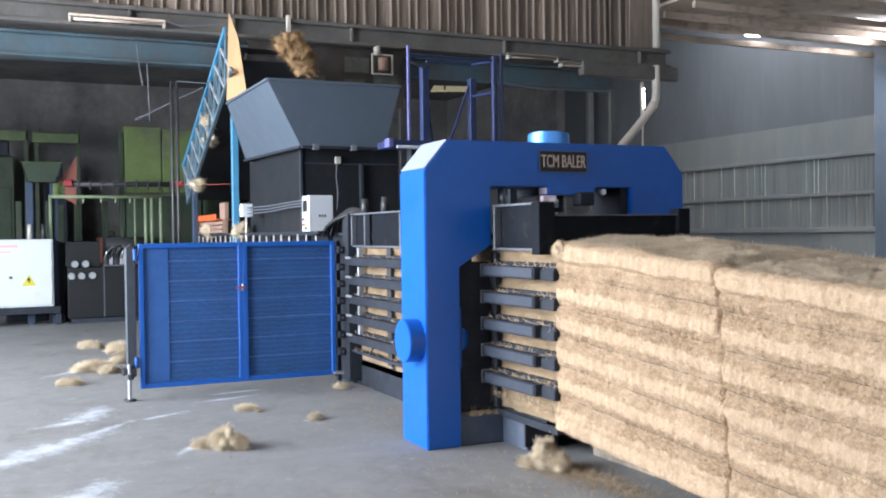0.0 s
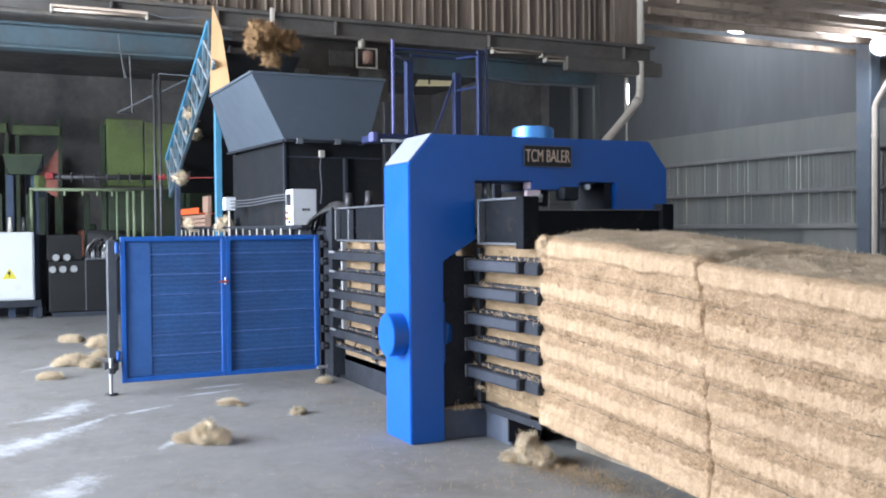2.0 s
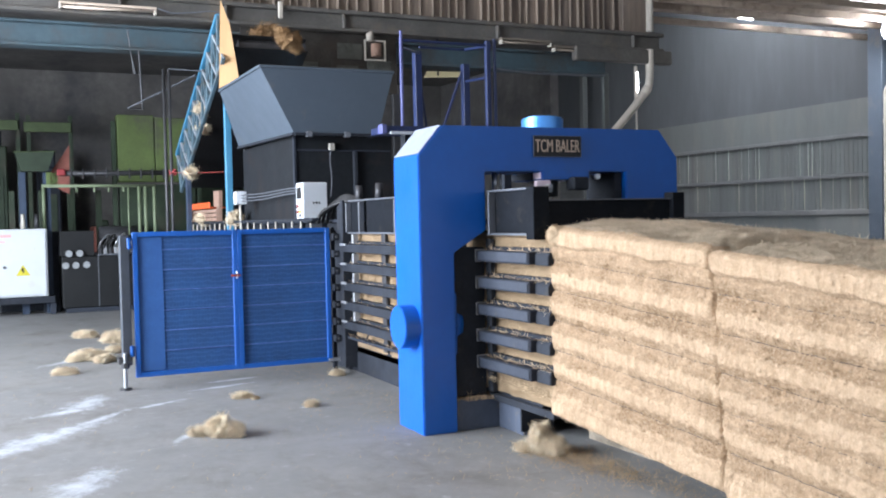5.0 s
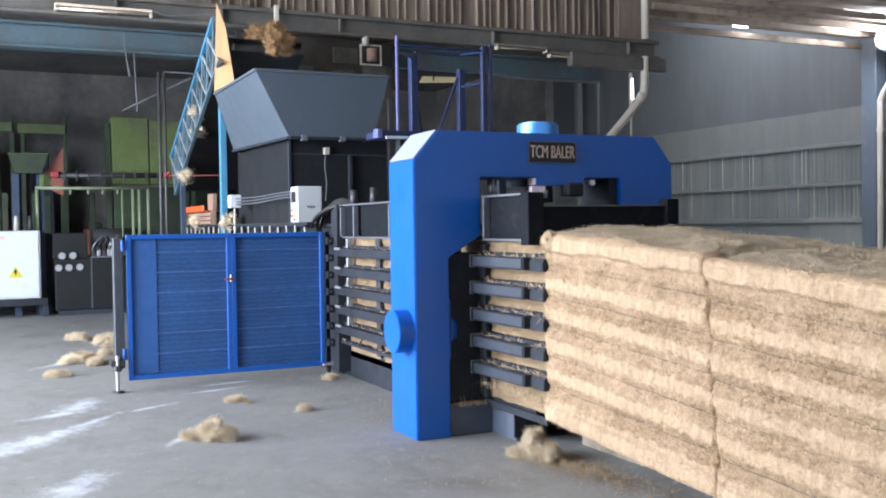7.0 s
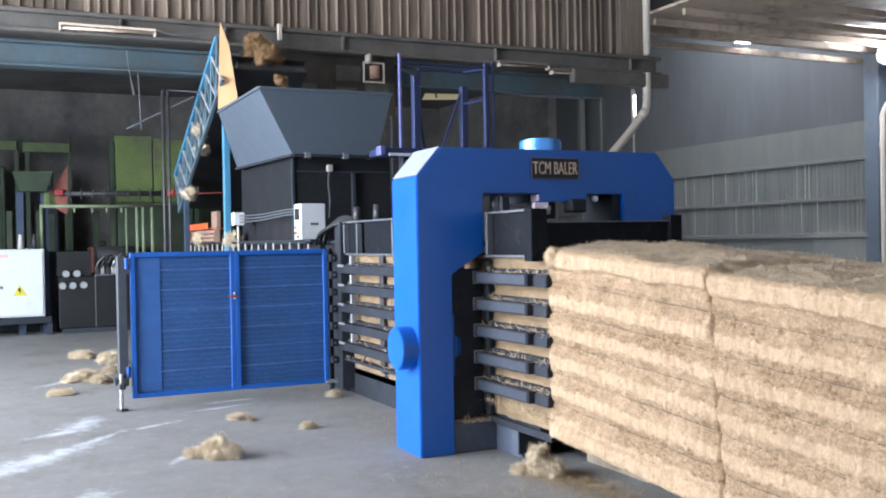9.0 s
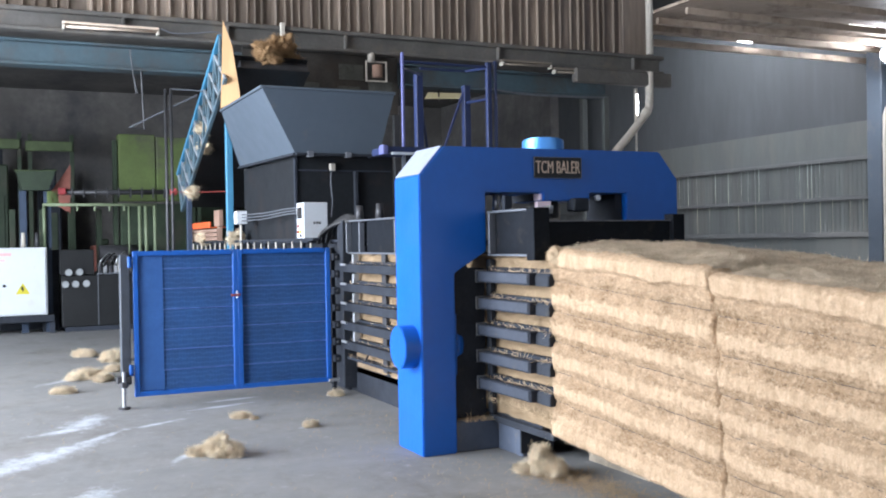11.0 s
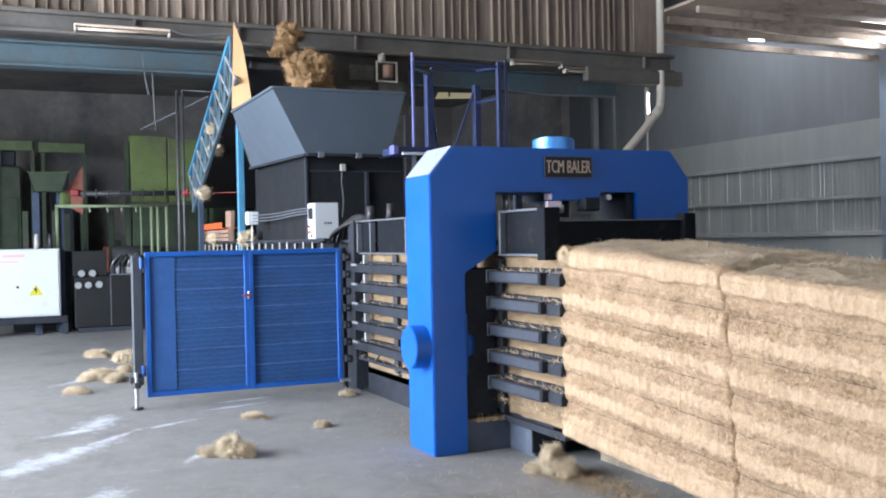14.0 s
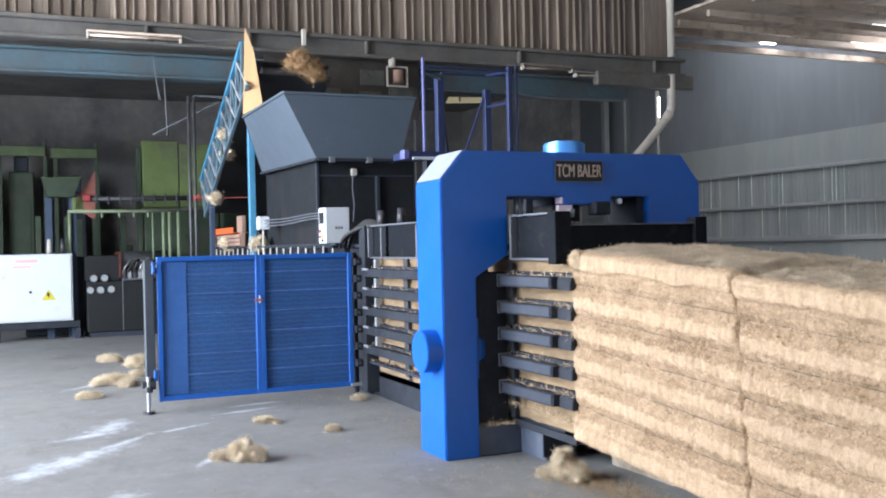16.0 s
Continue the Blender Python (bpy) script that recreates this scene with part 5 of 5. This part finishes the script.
def green_press():
    g = thing("green_press", "old green fibre press with bare pipes behind the baler", "machine")
    X = -13.0
    p = part("panel", box(X - 0.3, X, -0.50, 0.17, 2.35, 3.62, 0.01), GREEN, g)
    part("panel", box(X - 0.3, X, 0.19, 0.95, 2.35, 3.58, 0.01), GREEN, g)
    part("lower_panel", box(X - 0.35, X - 0.02, -0.48, 0.92, 1.1, 2.3, 0.01), DARKGREEN, g)
    for y in (-0.56, 1.0):
        part("upright", box(X - 0.2, X - 0.05, y - 0.04, y + 0.04, 0, 3.5, 0.006), DARKGREEN, g)
    part("base", box(X - 0.5, X, -2.6, 0.8, 0.0, 0.5, 0.02), BLACK, g)
    for k in range(4):
        y = -2.4 + 0.5 * k
        part("frame_post", box(X - 0.3, X - 0.2, y, y + 0.1, 0.5, 2.2, 0.006), DARKGREEN, g)
    X2 = -12.3
    r = part("header_pipe", rod((X2, -1.88, 2.25), (X2, 0.07, 2.25), 0.028), PALEGREEN, g, "pale green pipe run", smooth=True)
    for y, z in ((-1.85, 1.45), (0.04, 1.1), (-0.23, 1.1), (-0.12, 1.1), (-0.42, 1.1)):
        part("riser", rod((X2, y, z), (X2, y, 2.24), 0.03 if y != -0.42 else 0.016), PALEGREEN, r, smooth=True)
    for y in (-1.3, -1.0, -0.75, -0.5):
        part("nozzle", rod((X2, y, 2.14), (X2, y, 2.24), 0.02), PALEGREEN, r)
    s = part("toothed_shaft", rod((X2, -1.62, 2.47), (X2, 0.4, 2.49), 0.045), DARKSTEEL, g, "dark toothed shaft", smooth=True)
    for k in range(9):
        y = -1.4 + 0.2 * k
        part("tooth", box(X2 - 0.01, X2 + 0.05, y, y + 0.03, 2.38, 2.56, 0.004), DARKSTEEL, s)
    for y in (-1.55, 0.38):
        part("bearing", box(X2 - 0.02, X2 + 0.08, y - 0.07, y + 0.07, 2.43, 2.55, 0.02), REDBRIGHT, s, "red bearing block")
    part("guard_plate", plate([(X2, -1.75, 2.3), (X2, -1.42, 2.1), (X2, -1.40, 2.97), (X2, -1.72, 2.5)], 0.01), RUST, g, "rust-red triangular plate")
    part("side_box", box(X2 - 0.2, X2, -1.80, -1.6, 2.25, 2.5, 0.01), GREEN, g)
    part("feed_bin", plate([(X2, -2.3, 2.82), (X2, -1.66, 2.84), (X2, -1.78, 2.5), (X2, -2.2, 2.5)], 0.2), DARKGREEN, g)
    part("bin_rim", bar((X2 + 0.02, -2.32, 2.85), (X2 + 0.02, -1.62, 2.86), 0.02, 0.02), DULLGREEN, g)
    for y in (-2.25, -1.85):
        part("bin_leg", box(X2 - 0.15, X2 - 0.05, y, y + 0.12, 0.0, 2.5, 0.006), DARKBLUE, g)


DULLGREEN = mat("dull_green_paint", (0.07, 0.10, 0.04), 0.65, vary=0.3, scale=3)
DARKGREEN = mat("dark_green_paint", (0.024, 0.042, 0.021), 0.65, vary=0.35, scale=3, dirt=(0.05, 0.04, 0.03), dirt_amount=0.4)
PALEGREEN = mat("pale_green_paint", (0.19, 0.235, 0.14), 0.55, vary=0.2, scale=4)
REDBRIGHT = mat("dusty_red_paint", (0.34, 0.045, 0.05), 0.5)
RUST = mat("rust_red_plate", (0.22, 0.072, 0.052), 0.7, vary=0.25)
DARKBLUE = mat("dark_blue_paint", (0.03, 0.05, 0.09), 0.6, vary=0.2)


def shop_clutter():
    rng = random.Random(12)
    for y0, y1, z in ((-2.7, -1.75, 3.45), (-1.65, -0.75, 3.42), (-4.4, -2.9, 3.5)):
        b = thing("rack_beam", "dull green rack beam in the dark shop", "rack", "racks in the shop")
        part("rail", box(-15.3, -15.2, y0 - 0.4, y1 - 0.4, z + 0.05, z + 0.25, 0.01), DULLGREEN, b)
        for y in (y0 - 0.35, y1 - 0.45):
            part("post", box(-15.35, -15.28, y, y + 0.08, 0, z + 0.4, 0.005), DARKGREEN, b)
    for i in range(12):
        y = -6 + 1.05 * i
        w = rng.uniform(0.4, 0.9)
        h = rng.uniform(1.4, 3.4)
        m = thing("machine_block", "dim machine standing at the back of the shop", "machine", "dim machines at the back")
        mm = rng.choice((DARKGREEN, RUST, BLACK, DARKBLUE))
        part("body", box(-16.4, -15.6, y, y + w, 0.12, h, 0.03), mm, m)
        part("foot", box(-16.4, -15.65, y + 0.02, y + w - 0.02, 0, 0.12, 0.01), BLACK, m)
        part("hood", box(-16.2, -15.7, y + 0.1, y + w * 0.8, h, h + rng.uniform(0.1, 0.5), 0.03), rng.choice((BLACK, DARKGREEN)), m)
        part("hatch", box(-15.6, -15.58, y + 0.08, y + w - 0.08, h * 0.4, h * 0.8, 0.01), DARKGREEN, m)
    p = thing("pipe_stand", "pair of black upright pipes with a thin bracket", "pipe stand")
    for y in (-0.385, -0.310):
        part("pipe", rod((-8.2, y, 0), (-8.2, y, 3.75), 0.022), DARKSTEEL, p, smooth=True)
    part("bracket", bar((-8.2, -0.31, 3.76), (-8.2, 0.16, 3.75), 0.02, 0.02), PALESLATE, p)
    part("brace", bar((-8.2, -0.89, 3.18), (-8.2, 0.07, 3.69), 0.022, 0.022), PALESLATE, p)
    part("base", box(-8.3, -8.1, -0.47, -0.23, 0, 0.03, 0.004), BLACK, p)
    r = thing("red_cord", "thin red cord tied between the pipes and the conveyor leg", "cord")
    part("cord", hose([(-8.2, -0.31, 2.28), (-7.9, -0.15, 2.25), (-7.43, 0.33, 2.24)], 0.004, seg=5), RED, r)
    part("knot", rod((-8.2, -0.33, 2.25), (-8.2, -0.26, 2.31), 0.025, seg=8), REDBRIGHT, r)
    h = thing("hanging_pipe", "thin grey conduit hanging from the beam", "conduit")
    part("rod", rod((-8.3, -0.67, 3.18), (-8.3, -0.70, 4.02), 0.014), DARKSTEEL, h)
    part("foot", bar((-8.3, -0.86, 3.19), (-8.3, -0.65, 3.18), 0.02, 0.02), DARKSTEEL, h)
    for k in range(2):
        w = thing("hanging_wire", "loose pale wire hanging from the beam", "wire", "wires under the beam")
        part("wire", hose([(-8.15, -0.88 + 0.02 * k, 4.3), (-8.15, -0.84, 4.0), (-8.15, -0.80 + 0.02 * k, 3.69), (-8.15, -0.77, 3.67)], 0.006, seg=5), DARKSTEEL, w)
    w = thing("hanging_wire", "sagging pale cable along the beam", "wire", "wires under the beam")
    part("wire", hose([(-7.75, -0.5, 4.52), (-7.75, -0.3, 4.47), (-7.75, 0.0, 4.5), (-7.75, 0.3, 4.53), (-7.75, 0.5, 4.42)], 0.01, seg=5), PALESLATE, w)
    w = thing("hanging_wire", "taut grey cable across the bay", "wire", "wires under the beam")
    part("wire", hose([(-8.0, 4.7, 4.0), (-8.0, 5.6, 3.93), (-8.0, 6.4, 3.94), (-8.12, 7.16, 3.98)], 0.014, seg=5), PALESLATE, w)
    c = thing("caged_lamp", "pale caged lamp on a bracket under the beam", "lamp")
    part("bracket", rod((-7.9, 2.68, 4.28), (-7.9, 2.68, 4.42), 0.055), PIPE, c, smooth=True)
    part("globe", rod((-7.9, 2.78, 4.05), (-7.9, 2.78, 4.24), 0.08), TIMBER, c, smooth=True)
    part("cage", frame_yz(2.59, 2.94, 3.98, 4.3, 0.022, -7.92, -7.89), PIPE, c)
    l = thing("beam_lug", "pale steel lug on the sooty beam", "lug")
    part("lug", box(-7.86, -7.8, 1.23, 1.29, 4.52, 4.76, 0.006), PIPE, l)
    r = thing("lamp_reflector", "pale yellowish lamp reflector hung in the shop", "lamp")
    part("shade", plate([(-9.5, 4.35, 4.12), (-9.2, 5.0, 4.09), (-9.0, 4.8, 3.97), (-9.3, 4.2, 3.98)], 0.01), LITYELLOW, r)
    part("stem", rod((-9.25, 4.45, 3.95), (-9.25, 4.45, 5.0), 0.015), DARKSTEEL, r)
    f = thing("floodlight", "bright round floodlight on the column", "lamp")
    part("lens", rod((-7.86, 13.98, 5.15), (-7.83, 13.96, 5.14), 0.18, seg=24), FLOOD, f)
    part("housing", rod((-7.98, 14.06, 5.17), (-7.86, 13.98, 5.15), 0.15, r2=0.23, seg=24), DARKSTEEL, f)
    part("arm", bar((-7.98, 14.06, 5.17), (-8.4, 14.4, 5.17), 0.05, 0.05), DARKSTEEL, f)



LITYELLOW = glow("lit_yellow_reflector", (0.75, 0.68, 0.42), 0.35)
FLOOD = glow("floodlight_lens", (0.95, 0.98, 1.0), 30)


# ---- loose fibre on the floor ----
def tufts():
    rng = random.Random(31)
    spots = [(-0.79, -1.25, 0.165, 0.085), (-0.69, -1.17, 0.1, 0.06), (-0.84, -1.37, 0.09, 0.035), (-5.5, -1.72, 0.3, 0.07), (-5.2, -1.6, 0.16, 0.05), (-7.1, -1.3, 0.25, 0.1), (-7.9, -1.58, 0.22, 0.06),
             (-4.5, -2.05, 0.16, 0.03), (-6.0, -1.4, 0.15, 0.05), (0.80, 0.46, 0.11, 0.13), (0.88, 0.5, 0.12, 0.08), (0.72, 0.4, 0.08, 0.03),
             (-2.17, -0.76, 0.1, 0.015), (-2.05, -0.68, 0.05, 0.012), (-1.49, -0.35, 0.08, 0.015),
             (-2.9, 0.35, 0.1, 0.02), (-1.0, 0.42, 0.08, 0.02)]
    for i, (x, y, r, h) in enumerate(spots):
        t = thing("fibre_tuft", "loose tuft of pale coir fibre on the concrete", "coir fibre", "tufts on the floor", at=(x, y, h * 0.55), turn=37 * i)
        b, s = lump((r * 0.8, r * 0.6, h), rng, 40 + i, 4 if r > 0.09 else 3, int(22000 * r), 0.42, flatten=0.5, hair=0.05 if r > 0.05 else 0.02)
        part("tuft", b, COIRTUFT, t, smooth=True)
        tagged(part("strand", s, COIRTUFT, t), kind="stuff")
    # tufts caught on the machine
    for x, y, z, r in ((-9.1, 0.3, 1.60, 0.14), (-8.9, 0.28, 1.58, 0.09), (-6.9, 0.3, 1.6, 0.13), (-7.0, 0.3, 1.56, 0.1), (-7.84, -0.1, 2.24, 0.11), (-8.6, 0.25, 3.25, 0.15), (-8.9, 0.3, 3.0, 0.13)):
        t = thing("fibre_tuft", "tuft of coir fibre caught on the machine", "coir fibre", "tufts on the machine", at=(x, y, z))
        b, s = lump((r, r, r * 0.8), rng, int(90 + x * 3 + z), 2, 900, 0.5, hair=0.06)
        part("tuft", b, COIRTUFT, t, smooth=True)
        tagged(part("strand", s, COIRTUFT, t), kind="stuff")
    # fibre litter
    sp = []
    for _ in range(1500):
        if rng.random() < 0.55:
            x, y = rng.uniform(-3.5, 2.5), 0.45 - abs(rng.gauss(0, 0.45))
        else:
            x, y = rng.uniform(-9, 2.5), rng.uniform(-3.2, 0.3)
        sp.append((Vector((x, y, 0.006)), Vector((0, 0, 1))))
    for _ in range(2600):
        x = 0.75 + abs(rng.gauss(0, 0.6))
        sp.append((Vector((x, 0.42 + 0.12 * x + rng.gauss(0, 0.1), 0.008)), Vector((0, 0, 1))))
    lit = mesh_ob("fibre_litter", fibres(sp, 0.045, 0.0014, rng, flat=0.2), COIRMID)
    tagged(lit, "thin scattered coir strands on the concrete", "coir fibre", kind="stuff")
    # flocks on sill and rails
    sp = [(Vector((rng.uniform(-0.35, 0.05), rng.uniform(0.3, 0.6), 0.222)), Vector((0, 0, 1))) for _ in range(500)]
    for _ in range(1500):
        x = rng.uniform(-0.05, 0.9) if rng.random() < 0.5 else rng.uniform(-3.0, -0.5)
        z = rng.choice((1.28, 1.09, 0.90, 0.71, 0.52, 0.36)) + 0.005
        sp.append((Vector((x, rng.uniform(0.5, 0.57), z)), Vector((0, -0.5, 0.8))))
    lit = mesh_ob("fibre_litter", fibres(sp, 0.06, 0.002, rng, flat=0.5), COIR)
    tagged(lit, "coir strands caught on the baler's rails and sill", "coir fibre", kind="stuff")


def motions():
    for i, (k, row) in enumerate(zip(MADE, CLUMPS)):
        walk(k, clump_rows(i, *row))


shell()
right_wall()
low_roof()
beams()
strip_light(-1.78, -0.52, 4.49)
strip_light(4.9, 5.85, 4.40, glass=FLUOSHADE)
strip_light(5.9, 6.95, 4.33, glass=FLUOSHADE)
baler()
gate()
bales()
conveyor()
platform()
control_boxes()
white_cabinet()
power_pack()
green_press()
shop_clutter()
tufts()
MADE = clumps()
motions()
